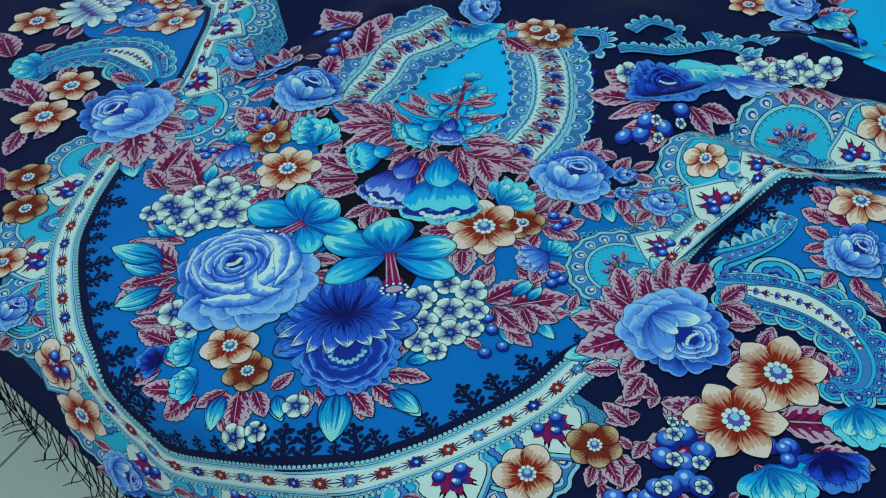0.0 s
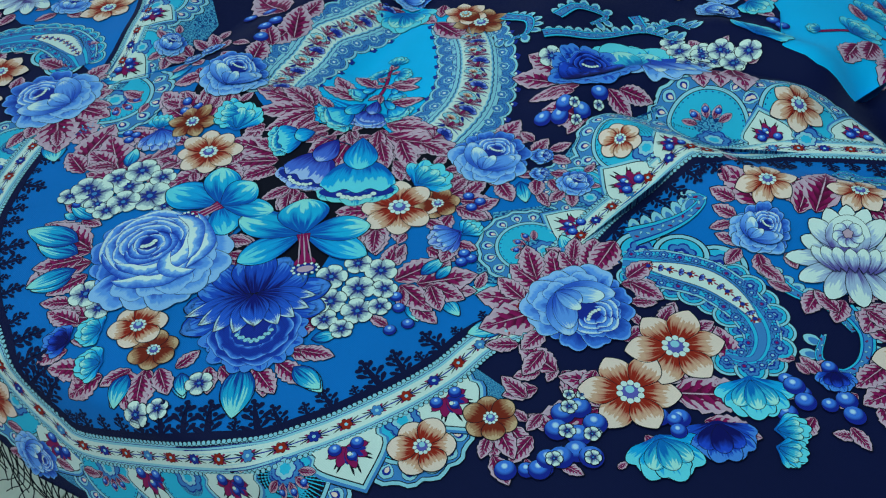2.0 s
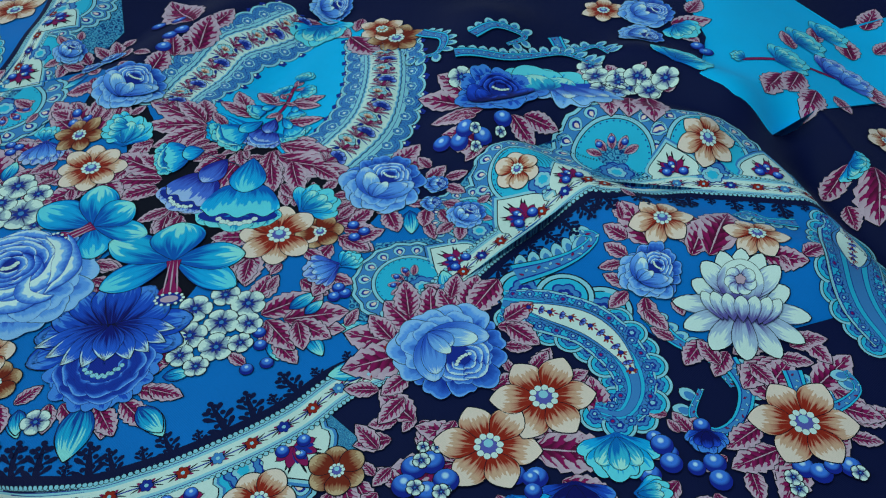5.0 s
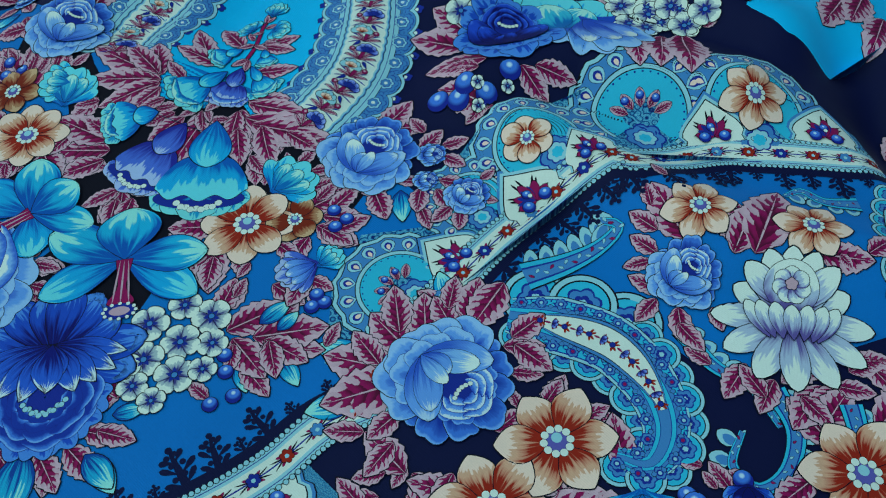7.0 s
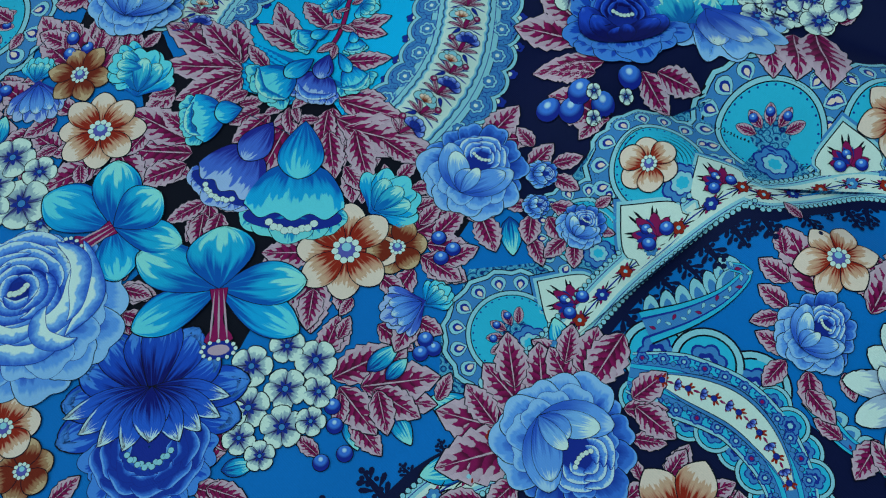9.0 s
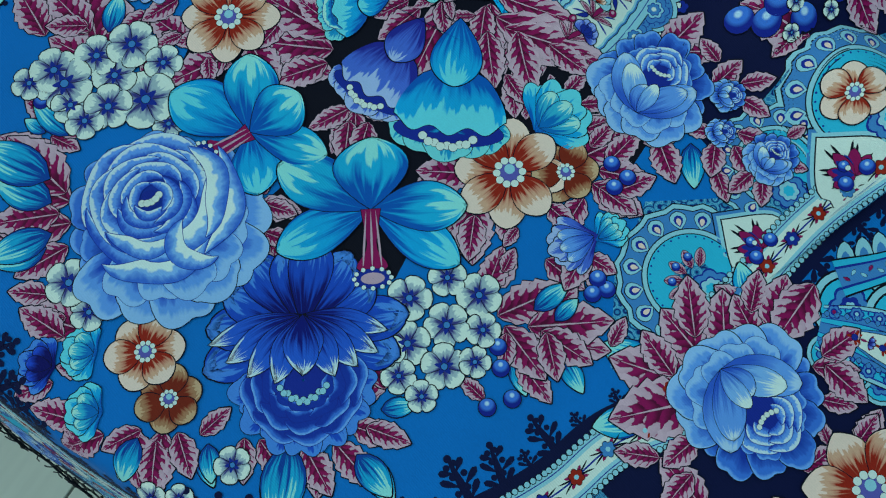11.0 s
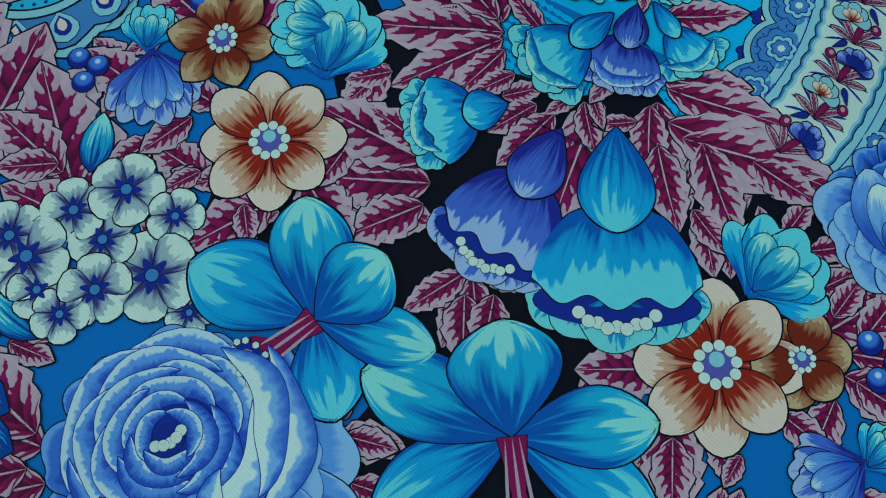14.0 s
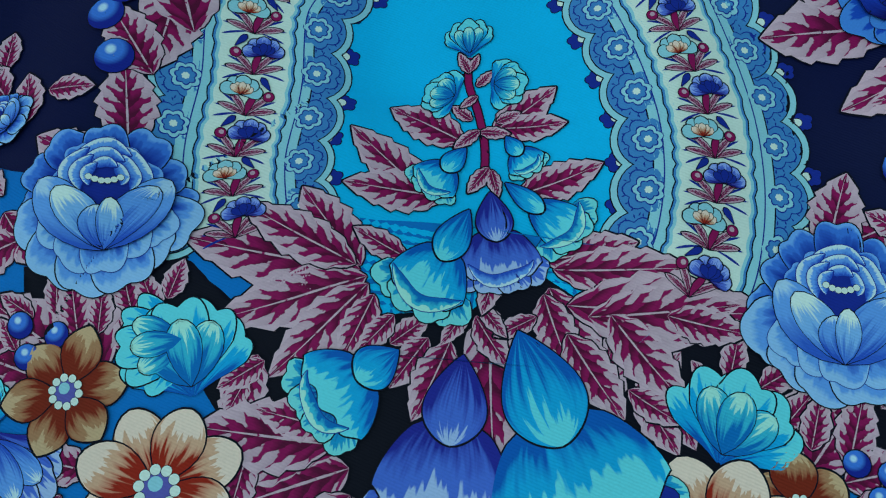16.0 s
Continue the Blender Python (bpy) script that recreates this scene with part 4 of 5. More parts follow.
# ---- the print ----
# grounds
BAND = [(-.293, -.056), (-.282, -.092), (-.264, -.138), (-.242, -.179), (-.205, -.219), (-.161, -.257), (-.121, -.283), (-.095, -.307), (-.061, -.326), (-.017, -.335), (.118, -.282), (.166, -.244), (.203, -.196), (.228, -.153), (.245, -.108), (.285, -.060)]
ink = Ink('printed_blue_field', 'field', 'royal blue ground of the medallion')
ink.fill(list(map(tuple, smooth(BAND, .01))) + [(.29, .02), (.22, .075), (.12, .11), (0, .12), (-.12, .11), (-.22, .12), (-.29, .06)], 'blue')
ink.done()
LACE = [(.090, .097), (.097, .119), (.099, .156), (.091, .196), (.066, .252), (.022, .321)]
LACE_LEFT = [(-.099, .098), (-.110, .138), (-.111, .179), (-.115, .226), (-.098, .269), (-.087, .322)]
ink = Ink('printed_turquoise_field', 'field', 'bright turquoise ground between lace ribbons')
ink.fill([(.059, .063), (.090, .097), (.097, .119), (.099, .156), (.091, .196), (.066, .252), (.022, .321), (-.014, .336), (-.072, .348), (-.081, .313), (-.098, .269), (-.115, .226), (-.111, .179), (-.110, .138), (-.099, .098), (-.067, .057)], 'sky')
ink.done()
FILL = [(.194, -.024), (.219, -.074), (.257, -.084), (.269, .011), (.335, .169), (.509, .276), (.488, .300), (.445, .296), (.380, .268), (.320, .262), (.285, .235), (.262, .206), (.224, .161), (.217, .120), (.241, .090), (.225, .054), (.187, .028)]
for area in (FILL, [(-.211, -.001), (-.241, -.043), (-.287, -.042), (-.301, .057), (-.383, .235), (-.569, .360), (-.548, .385), (-.500, .380), (-.435, .345), (-.378, .322), (-.330, .285), (-.300, .250), (-.247, .194), (-.238, .150), (-.267, .127), (-.248, .086), (-.201, .049)]):
    ink = Ink('printed_lace_filling', 'fill', 'fine cyan and blue lace filling')
    ink.fill(area, 'filler')
    ink.done()
BAND_RIGHT = [(.254, -.079), (.258, -.030), (.268, .022), (.281, .075), (.303, .127), (.330, .168)]
BAND_FAR = [(.330, .163), (.345, .167), (.358, .180), (.393, .215), (.420, .228), (.447, .240), (.485, .256), (.512, .272)]
AREA = [(.271, .005), (.284, .068), (.305, .121), (.330, .163), (.358, .176), (.393, .212), (.447, .237), (.517, .270), (.552, .228), (.551, .167), (.555, .120), (.487, .051), (.438, .032), (.368, .054), (.310, .012)]
for area in (AREA, [(-.305, .052), (-.321, .119), (-.346, .179), (-.379, .226), (-.412, .235), (-.486, .298), (-.576, .351), (-.611, .312), (-.611, .250), (-.614, .204), (-.547, .135), (-.497, .115), (-.423, .131), (-.352, .071)]):
    ink = Ink('printed_blue_field', 'field', 'royal blue ground round the lotus')
    ink.fill(area, 'blue')
    ink.done()
ink = Ink('printed_turquoise_field', 'field', 'turquoise ground of the next medallion')
ink.fill([(.306, .554), (.350, .482), (.369, .375), (.408, .363), (.455, .360), (.486, .416), (.556, .513), (.532, .703), (.480, .647), (.416, .674)], 'sky')
ink.done()
outer = np.array([q for q in smooth(BAND) if q[0] < .235])
ink = Ink('printed_lace_filling', 'fill', 'cyan lace border outside the ribbon')
ink.strip(outer, -.052, 0, 'filler', 8)
ink.done()
ribbon(BAND, 1)
ribbon(BAND_RIGHT, -1)
ribbon(BAND_FAR, -1)
ribbon([(-.376, .233), (-.343, .183), (-.317, .125), (-.301, .068), (-.288, .013), (-.283, -.038)], -1)
ribbon([(-.574, .358), (-.548, .364), (-.519, .357), (-.483, .308), (-.445, .286), (-.401, .244), (-.376, .233)], -1)
lace_ribbon(LACE)
lace_ribbon(LACE_LEFT)
rng = random.Random(3)
for lines, side in ((BAND, 90), (BAND_RIGHT, -90), (BAND_FAR, -90)):
    for u, v, a in walk_line(smooth(lines), .0205):
        b = radians(a + side)
        sprout(u + .0125 * math.cos(b), v + .0125 * math.sin(b), a + side + rng.uniform(-9, 9), rng.uniform(.015, .034))
rim = walk_line(smooth(BAND), .001, 0)
for d in (.058, .150, .274, .385, .470, .555, .643, .721):
    u, v, a = rim[round(d * 1000)]
    b = radians(a - 90)
    cartouche(u + .012 * math.cos(b), v + .012 * math.sin(b), a - 90, .048)
for k, d in enumerate((.104, .209, .334, .425, .512, .600, .686, .765, .014)):
    u, v, a = rim[round(d * 1000)]
    b = radians(a - 90)
    if k != 7:
        fan(u + .022 * math.cos(b), v + .022 * math.sin(b), .050, a - 90, spread=130, lobes=11, flower='daisy' if k % 2 == 0 else None, foot=-.1)

# fans and panels along the ribbons
fan(.235, .000, .047, 178, spread=150, lobes=13, foot=-.28)
fan(-.271, .032, .069, -13)
fan(.330, .226, .060, 117, spread=140, lobes=13, foot=-.42)
fan(.409, .266, .061, 116, spread=140, lobes=13, flower="daisy", foot=-.45)
fan(.270, .155, .051, 165, spread=140, lobes=12, flower="daisy", foot=-.40)
fan(-.343, .191, .067, 20, spread=95, lobes=10, flower='daisy')
fan(.247, .092, .042, 140, spread=140, lobes=11, flower="daisy", foot=-.40)
fan(-.299, .114, .045, 26, spread=90, lobes=8, flower='daisy')
cartouche(.268, .038, 174, .038)
cartouche(-.304, .084, -7, .045)
cartouche(.296, .109, 162, .042)
cartouche(-.332, .170, -2, .049)
cartouche(.318, .156, 147, .034)
cartouche(-.351, .221, 23, .030)
cartouche(.392, .224, 124, .039)
cartouche(.468, .263, 108, .042)

# paisleys and scrolls
paisley([(.313, .013), (.343, .020), (.383, .022), (.416, .005), (.435, -.020), (.434, -.045), (.414, -.050)], (.028, .046, .046, .042, .034, .026, .012), heart=(.10, .70))
paisley([(-.349, .069), (-.377, .088), (-.418, .102), (-.461, .092), (-.490, .066), (-.498, .038), (-.480, .027)], (.03, .054, .056, .05, .04, .03, .014))
paisley([(.530, .251), (.547, .228), (.556, .174), (.571, .144), (.597, .116)], (.03, .06, .06, .05, .04))
curl([(.310, .046), (.331, .068), (.347, .091), (.354, .112), (.343, .112)], .020)
curl([(.420, .052), (.447, .036), (.475, .030), (.497, .012)], .012)
curl([(.487, .036), (.506, .014), (.508, -.014), (.496, -.032), (.478, -.025), (.477, -.001)], .013)
curl([(.532, .047), (.546, .024), (.565, .027), (.578, .052), (.567, .066)], .013)
curl([(.503, .211), (.480, .200), (.462, .204), (.452, .190)], .013)
curl([(.127, .339), (.140, .371), (.172, .380), (.164, .350)], .014)
curl([(.127, .296), (.168, .325), (.217, .373), (.260, .366)], .014)
curl([(.199, .401), (.221, .381), (.247, .402), (.268, .386)], .014)
curl([(.060, .341), (.097, .327), (.107, .294), (.082, .286)], .014)

# dark ground of the bouquet
ink = Ink('printed_dark_ground', 'fill', 'black ground between leaves')
ink.fill([(-.100, .049), (-.078, .070), (-.000, .080), (.023, .105), (.065, .084), (.100, .079), (.145, .065), (.145, .031), (.080, -.003), (.076, -.040), (.081, -.096), (.062, -.115), (.004, -.131), (-.017, -.102), (-.008, -.062), (-.058, -.061), (-.116, -.056), (-.121, -.035), (-.079, .003), (-.094, .032)], 'black')
ink.done()
ink = Ink('printed_dark_ground', 'fill', 'black ground between leaves')
ink.fill([(-.183, .075), (-.118, .089), (-.088, .067), (-.065, .038), (-.089, .022), (-.110, .046), (-.141, .051), (-.179, .047)], 'black')
ink.done()
ink = Ink('printed_dark_ground', 'fill', 'black ground between leaves')
ink.fill([(.082, .089), (.137, .082), (.170, .077), (.169, .045), (.133, .037), (.084, .048)], 'black')
ink.done()

# the bouquet: leaves
leaf(.102, .062, 133, .014, .007)
leaf(.108, .065, 80, .022, .011)
leaf(.120, .064, 36, .023, .012)
leaf(.100, .055, -136, .015, .008)
leaf(.129, .049, 53, .022, .011)
leaf(.140, .042, 79, .023, .012)
leaf(.154, .037, 77, .033, .016)
leaf(.086, .053, -60, .019, .010)
leaf(.072, .058, -55, .030, .015)
leaf(-.167, .058, 97, .018, .010)
leaf(-.155, .049, 110, .028, .015)
leaf(-.147, .052, 94, .020, .011)
leaf(-.134, .061, 114, .022, .012)
leaf(-.124, .062, 121, .020, .011)
leaf(-.121, .069, 79, .018, .010)
leaf(-.112, .055, -0, .016, .009)
leaf(-.112, .044, -4, .012, .006)
leaf(-.176, .056, 155, .017, .009)
leaf(-.181, .042, 127, .015, .008)
leaf(-.084, .043, -111, .018, .009)
leaf(-.078, .050, -143, .022, .011)
leaf(-.046, .021, -180, .056, .028)
leaf(-.047, .027, 173, .032, .016)
leaf(-.042, .012, -173, .047, .023)
leaf(-.029, .063, 44, .020, .010)
leaf(-.014, .068, -120, .026, .013)
leaf(.130, .043, 64, .030, .018)
leaf(-.132, .046, 117, .035, .021)
leaf(.138, .032, 58, .042, .025)
leaf(-.142, .038, 123, .051, .031)
leaf(.152, .031, 19, .033, .020)
leaf(-.159, .041, 152, .043, .026)
leaf(.153, .021, -3, .037, .022)
leaf(-.161, .031, 168, .046, .028)
leaf(.183, .077, -136, .022, .013)
leaf(-.196, .096, -46, .028, .017)
leaf(.174, .069, -42, .031, .019)
leaf(-.186, .085, -154, .031, .019)
leaf(.095, -.028, -59, .042, .025)
leaf(-.095, -.028, -121, .042, .025)
leaf(.116, -.025, -52, .021, .013)
leaf(-.116, -.025, -137, .020, .012)
leaf(.089, -.011, -151, .040, .024)
leaf(-.089, -.011, -29, .040, .024)
leaf(.136, -.006, -12, .023, .014)
leaf(-.139, -.001, 175, .027, .016)
leaf(.171, -.019, -87, .029, .017)
leaf(-.182, -.003, -93, .028, .017)
leaf(.175, -.019, -52, .025, .015)
leaf(-.187, -.001, -141, .024, .014)
leaf(.173, -.022, 0, .021, .013)
leaf(-.185, -.006, 165, .027, .016)
leaf(.132, -.072, 85, .029, .018)
leaf(-.134, -.068, 96, .030, .018)
leaf(.193, .077, -58, .030, .015, key="aqua")
leaf(-.210, .100, -133, .028, .014, key="aqua")
leaf(.146, -.083, 56, .046, .025)
leaf(-.151, -.075, 124, .055, .031)
leaf(.165, -.079, 36, .052, .029)
leaf(-.175, -.065, 139, .068, .037)
leaf(.153, -.086, -22, .040, .022)
leaf(-.160, -.076, -176, .045, .025)
leaf(.156, -.089, -62, .022, .012)
leaf(-.164, -.077, -128, .020, .011)
leaf(.173, -.077, -2, .036, .020)
leaf(-.184, -.061, 167, .045, .025)
leaf(.176, -.076, -47, .030, .016)
leaf(-.188, -.058, -147, .029, .016)
leaf(.163, -.068, 69, .026, .013, key="aqua")
leaf(-.173, -.055, 113, .029, .015, key="aqua")
leaf(.177, -.067, 75, .019, .010, key="aqua")
leaf(-.190, -.050, 107, .021, .011, key="aqua")
leaf(.167, -.099, -42, .024, .012, key="aqua")
leaf(-.178, -.084, -154, .024, .012, key="aqua")
leaf(.190, -.083, -30, .026, .013, key="aqua")
leaf(-.206, -.061, -168, .028, .014, key="aqua")
leaf(.273, -.056, -167, .059, .036)
leaf(-.306, -.009, -24, .076, .047)
leaf(.274, -.062, -136, .057, .035)
leaf(-.307, -.014, -47, .072, .044)
leaf(.266, -.042, 159, .041, .026)
leaf(-.298, .003, 3, .047, .029)
leaf(.273, -.032, 120, .040, .025)
leaf(-.306, .016, 49, .038, .023)
leaf(.285, -.014, 145, .030, .019)
leaf(-.321, .037, 18, .032, .020)
leaf(.289, -.005, 101, .037, .023)
leaf(-.327, .048, 75, .035, .022)
leaf(.281, -.084, -110, .026, .016)
leaf(-.316, -.034, -69, .029, .018)
leaf(.322, -.002, 65, .029, .018)
leaf(-.366, .060, 116, .033, .020)
leaf(.326, -.006, -13, .031, .019)
leaf(-.371, .057, 176, .037, .023)
leaf(.341, -.068, 66, .023, .014)
leaf(-.390, .001, 116, .027, .017)
leaf(.246, -.062, -177, .038, .023, key="aqua")
leaf(-.274, -.022, -17, .049, .029, key="aqua")
leaf(.251, -.089, -139, .032, .019, key="aqua")
leaf(-.279, -.049, -44, .041, .025, key="aqua")
leaf(.272, .004, 133, .026, .015, key="aqua")
leaf(-.306, .051, 33, .025, .015, key="aqua")
leaf(.148, .126, 77, .038, .023)
leaf(-.154, .135, 105, .042, .025)
leaf(.187, .120, 74, .026, .016)
leaf(-.202, .140, 108, .029, .017)
leaf(.201, .130, 38, .022, .013)
leaf(-.219, .155, 138, .029, .017)
leaf(.206, .121, -4, .021, .013)
leaf(-.225, .147, 168, .026, .016)
leaf(.201, .091, -158, .018, .011)
leaf(-.219, .116, -31, .023, .014)
leaf(.206, .086, -70, .024, .015)
leaf(-.225, .113, -117, .023, .014)
leaf(.217, .090, -35, .024, .014)
leaf(-.238, .120, -162, .025, .015)
leaf(.215, .099, 14, .022, .013)
leaf(-.236, .128, 156, .028, .017)
leaf(.235, .080, -108, .021, .012)
leaf(-.260, .116, -71, .023, .014)
leaf(.242, .081, -67, .020, .012)
leaf(-.269, .118, -120, .019, .011)
leaf(.243, .113, 60, .013, .008)
leaf(-.270, .151, 121, .015, .009)
leaf(.251, .097, 13, .013, .008)
leaf(-.279, .137, 156, .017, .010)
leaf(.182, .137, 154, .020, .012)
leaf(-.196, .157, 8, .022, .013)
leaf(-.019, -.103, 26, .029, .017)
leaf(-.004, -.122, 9, .021, .013)
leaf(-.013, -.020, -96, .019, .011)
leaf(-.001, -.024, -63, .030, .018)
leaf(.010, -.018, -72, .028, .017)
leaf(-.057, .010, 168, .046, .026)
leaf(-.045, .017, 164, .040, .022)
leaf(-.038, .013, -155, .054, .030)
leaf(-.036, .003, -128, .038, .021)
leaf(-.081, .052, -104, .034, .018)
leaf(-.148, -.011, -113, .028, .015)
leaf(-.130, -.031, -122, .019, .010)
leaf(-.105, -.035, -51, .019, .011)
leaf(-.079, .013, -95, .026, .014)
leaf(-.072, .008, 162, .031, .019, level="low")
leaf(-.056, .006, 140, .032, .019, level="low")
leaf(-.062, -.013, 19, .036, .022, level="low")
leaf(-.063, -.026, 50, .038, .023, level="low")
leaf(-.123, -.033, 175, .034, .020, level="low")
leaf(-.105, -.044, -54, .011, .007, level="low")
leaf(-.094, -.038, 61, .009, .005, level="low")

leaf(-.005, -.015, -119, .032, .014)
leaf(-.003, -.016, -82, .033, .015)
leaf(-.002, -.015, -56, .033, .015)
leaf(.001, -.012, 9, .021, .010)
leaf(-.051, .004, -107, .038, .017)
leaf(-.074, .010, 180, .025, .012)
leaf(.059, .046, 88, .034, .016)
leaf(.072, .050, 57, .030, .014)
leaf(.062, -.025, -80, .025, .011)
leaf(.094, -.044, -77, .020, .009)
leaf(-.011, -.095, 3, .023, .011)
leaf(-.007, -.111, -30, .027, .012)

# leaves round the big flowers
leaf(-.120, -.162, -171, .060)
leaf(-.111, -.173, -139, .045)
leaf(-.159, -.134, 7, .022)
leaf(-.093, -.216, -153, .027)
leaf(-.076, -.222, -138, .024)
leaf(-.161, -.123, 179, .029)
leaf(-.015, -.099, 14, .022)
leaf(-.004, -.114, 11, .023)
leaf(.018, -.124, -146, .018)
leaf(-.130, -.169, -169, .041, key="aqua")
leaf(-.114, -.194, -129, .034, key="aqua")
leaf(-.164, -.134, 178, .017, key="aqua")
leaf(-.070, -.232, -179, .034)
leaf(-.058, -.257, -128, .026)
leaf(-.035, -.273, -44, .022)
leaf(-.000, -.253, -50, .038)
leaf(.015, -.245, -62, .038)
leaf(.082, -.212, -123, .019)
leaf(.099, -.205, -59, .028)
leaf(.107, -.184, 14, .028)
leaf(.109, -.170, 125, .050)
leaf(-.126, -.167, -109, .054)
leaf(-.142, -.149, -177, .046)
leaf(.005, -.256, -81, .029, key="aqua")
leaf(.042, -.237, -49, .022, key="aqua")
leaf(.082, -.212, -64, .047, key="aqua")
leaf(.119, -.196, -17, .031, key="aqua")
leaf(.117, -.167, 40, .021, key="aqua")

# the climbing spray
leaf(-.010, .160, 157, .041, .019, bend=-.06)
leaf(-.019, .128, 144, .056, .020, bend=-.06)
leaf(-.015, .132, -177, .045, .021, bend=-.06)
leaf(.002, .167, 40, .036, .017, bend=.06)
leaf(.005, .169, 6, .030, .014, bend=.06)
leaf(.016, .137, 22, .039, .018, bend=.06)
leaf(-.008, .172, 149, .012, .006, bend=-.06)
leaf(.003, .172, 27, .012, .006, bend=.06)
leaf(-.047, .093, 160, .058, .021, bend=-.06)
leaf(-.045, .093, 136, .047, .022, bend=-.06)
leaf(-.045, .091, 179, .077, .028, bend=-.06)
leaf(-.042, .089, -153, .064, .023, bend=-.06)
leaf(-.041, .086, -126, .055, .020, bend=-.06)
leaf(-.038, .082, -106, .031, .014, bend=-.06)
leaf(-.027, .100, 161, .026, .012, bend=-.06)
leaf(-.029, .075, -123, .021, .010, bend=-.06)
leaf(.030, .108, 11, .039, .018, bend=.06)
leaf(.034, .104, 2, .056, .020, bend=.06)
leaf(.033, .096, -63, .049, .023, bend=.06)
leaf(.031, .093, -69, .036, .017, bend=.06)
leaf(.041, .089, 1, .085, .031, bend=.06)
leaf(.050, .085, 8, .063, .023, bend=.06)
leaf(.059, .087, -49, .046, .021, bend=.06)
leaf(.042, .077, -55, .041, .019, bend=.06)
leaf(.082, .089, -9, .034, .016, bend=.06)
leaf(.068, .057, -30, .025, .012, bend=.06)
leaf(.010, .085, -86, .071, .026, bend=.06)
leaf(.004, .080, -55, .026, .012, bend=.06)
leaf(-.005, .068, -105, .036, .017, bend=-.06)
leaf(.029, .083, -144, .020, .009, bend=-.06)
stem([(-.013, .206), (-.012, .192), (-.006, .177), (-.001, .160), (.001, .140)], .0030)
bud(-.013, .206, 99, .020, .013)
bud(-.016, .184, 166, .016, .018)
bud(-.002, .192, 4, .016, .018)
bell(.010, .142, -35, .044, .021, key="teal", beads=False, share=.45)
bell(-.009, .157, -123, .031, .023, key="teal", beads=False, share=.45)
bell(.008, .165, -50, .023, .018, key="teal", beads=False, share=.45)
bell(-.004, .127, -110, .055, .034, key="teal", beads=False, share=.45)
bell(.004, .137, -77, .048, .036, key="iris", beads=False, share=.45)
bell(-.025, .061, -137, .049, .041, key="teal", beads=False, share=.38)
bell(.001, .063, -92, .080, .058, key="iris", share=.42)
bell(.022, .076, -64, .101, .077, key="teal", share=.45)

# the bouquet: flowers
daisy(.135, .019, .021, 39, key="brown2")
daisy(.105, -.000, .037, 117, petals=8)
daisy(-.156, .028, .026, 18, key="brown2")
daisy(-.111, -.004, .033, 122, petals=8)
daisy(.007, -.228, .020, 55, key="brown2")
daisy(-.022, -.213, .024, 44)
rose(.153, .100, .040, 91)
rose(-.156, .107, .039, 103, squash=1.18)
rose(.241, .095, .018, 84, rings=3, level="flower")
rose(-.267, .132, .019, 98, rings=3, level="flower")
rose(.299, -.049, .046, -17)
rose(-.338, .006, .054, 180)
rose(-.061, -.143, .065, 152, rings=5)
peony(.055, -.158, .055, 125)
lily(.044, -.067, 125, .057, ((109, 1.10, .54), (-123, 1.14, .52), (57, 1.16, .64), (-88, 1.04, .58), (0, .84, .84)))
lily(-.051, -.064, 66, .058, ((-111, .74, .56), (115, 1.02, .70), (-49, .90, .46), (56, .94, .62), (3, .70, .64)), .48)
rose(.198, .119, .012, 29, rings=2, level="flower", name="printed_blue_bud", label="small blue rosebud")
rose(-.216, .143, .015, 145, rings=2, level="flower", name="printed_blue_bud", label="small blue rosebud")
rose(.206, .094, .010, 42, rings=2, level="flower", name="printed_blue_bud", label="small blue rosebud")
rose(-.226, .121, .013, 135, rings=2, level="flower", name="printed_blue_bud", label="small blue rosebud")
bud(.104, .032, 70, .037, .033)
bud(-.104, .032, 110, .037, .033)
bud(.173, -.006, -127, .031, .021, key="iris")
bud(-.184, .010, -53, .038, .026, key="iris")
bud(.173, -.011, 68, .021, .014)
bud(-.185, .006, 113, .023, .016)
bud(-.109, .055, -163, .029, .023)
phlox(.095, -.102, .013, 30)
phlox(.108, -.079, .011, -88)
phlox(.130, -.078, .013, 150)
phlox(.089, -.126, .012, 29)
phlox(.109, -.126, .013, -89)
phlox(.123, -.104, .013, 150)
phlox(.143, -.095, .010, 29)
phlox(.135, -.126, .013, -90)
phlox(.115, -.145, .010, 150)
phlox(.149, -.114, .009, 28)
phlox(.133, -.148, .009, -91)
phlox(.102, -.135, .009, 149)
phlox(-.099, -.087, .010, 29)
phlox(-.162, -.110, .012, -86)
phlox(-.150, -.078, .014, 152)
phlox(-.128, -.054, .012, 28)
phlox(-.169, -.073, .014, -88)
phlox(-.175, -.100, .018, 152)
phlox(-.154, -.054, .016, 26)
phlox(-.140, -.098, .015, -89)
phlox(-.122, -.081, .019, 149)
phlox(-.147, -.114, .012, 25)
phlox(-.195, -.112, .011, 24)
phlox(-.187, -.096, .015, -74)
phlox(-.088, -.204, .014, 33)
phlox(-.066, -.212, .011, 34)
phlox(.061, -.239, .010, 3)
phlox(.031, -.282, .010, -15)
phlox(.046, -.271, .008, -16)
for u, v in [(.156, -.099), (.164, -.109), (.169, -.133), (.179, -.121), (.157, .039), (.170, .036), (.166, .026), (.194, -.034), (.188, -.041), (.186, -.031), (-.164, -.088), (-.174, -.095), (-.180, -.118), (-.193, -.102), (-.165, .050), (-.181, .052), (-.176, .040), (-.211, -.011), (-.202, -.020), (-.201, -.010)]:
    berry(u, v, 0.0052)
bud(-.046, -.229, -154, .021, .024)
bud(-.062, -.249, -158, .022, .022, key="royal")
bud(-.021, -.255, -151, .022, .022)

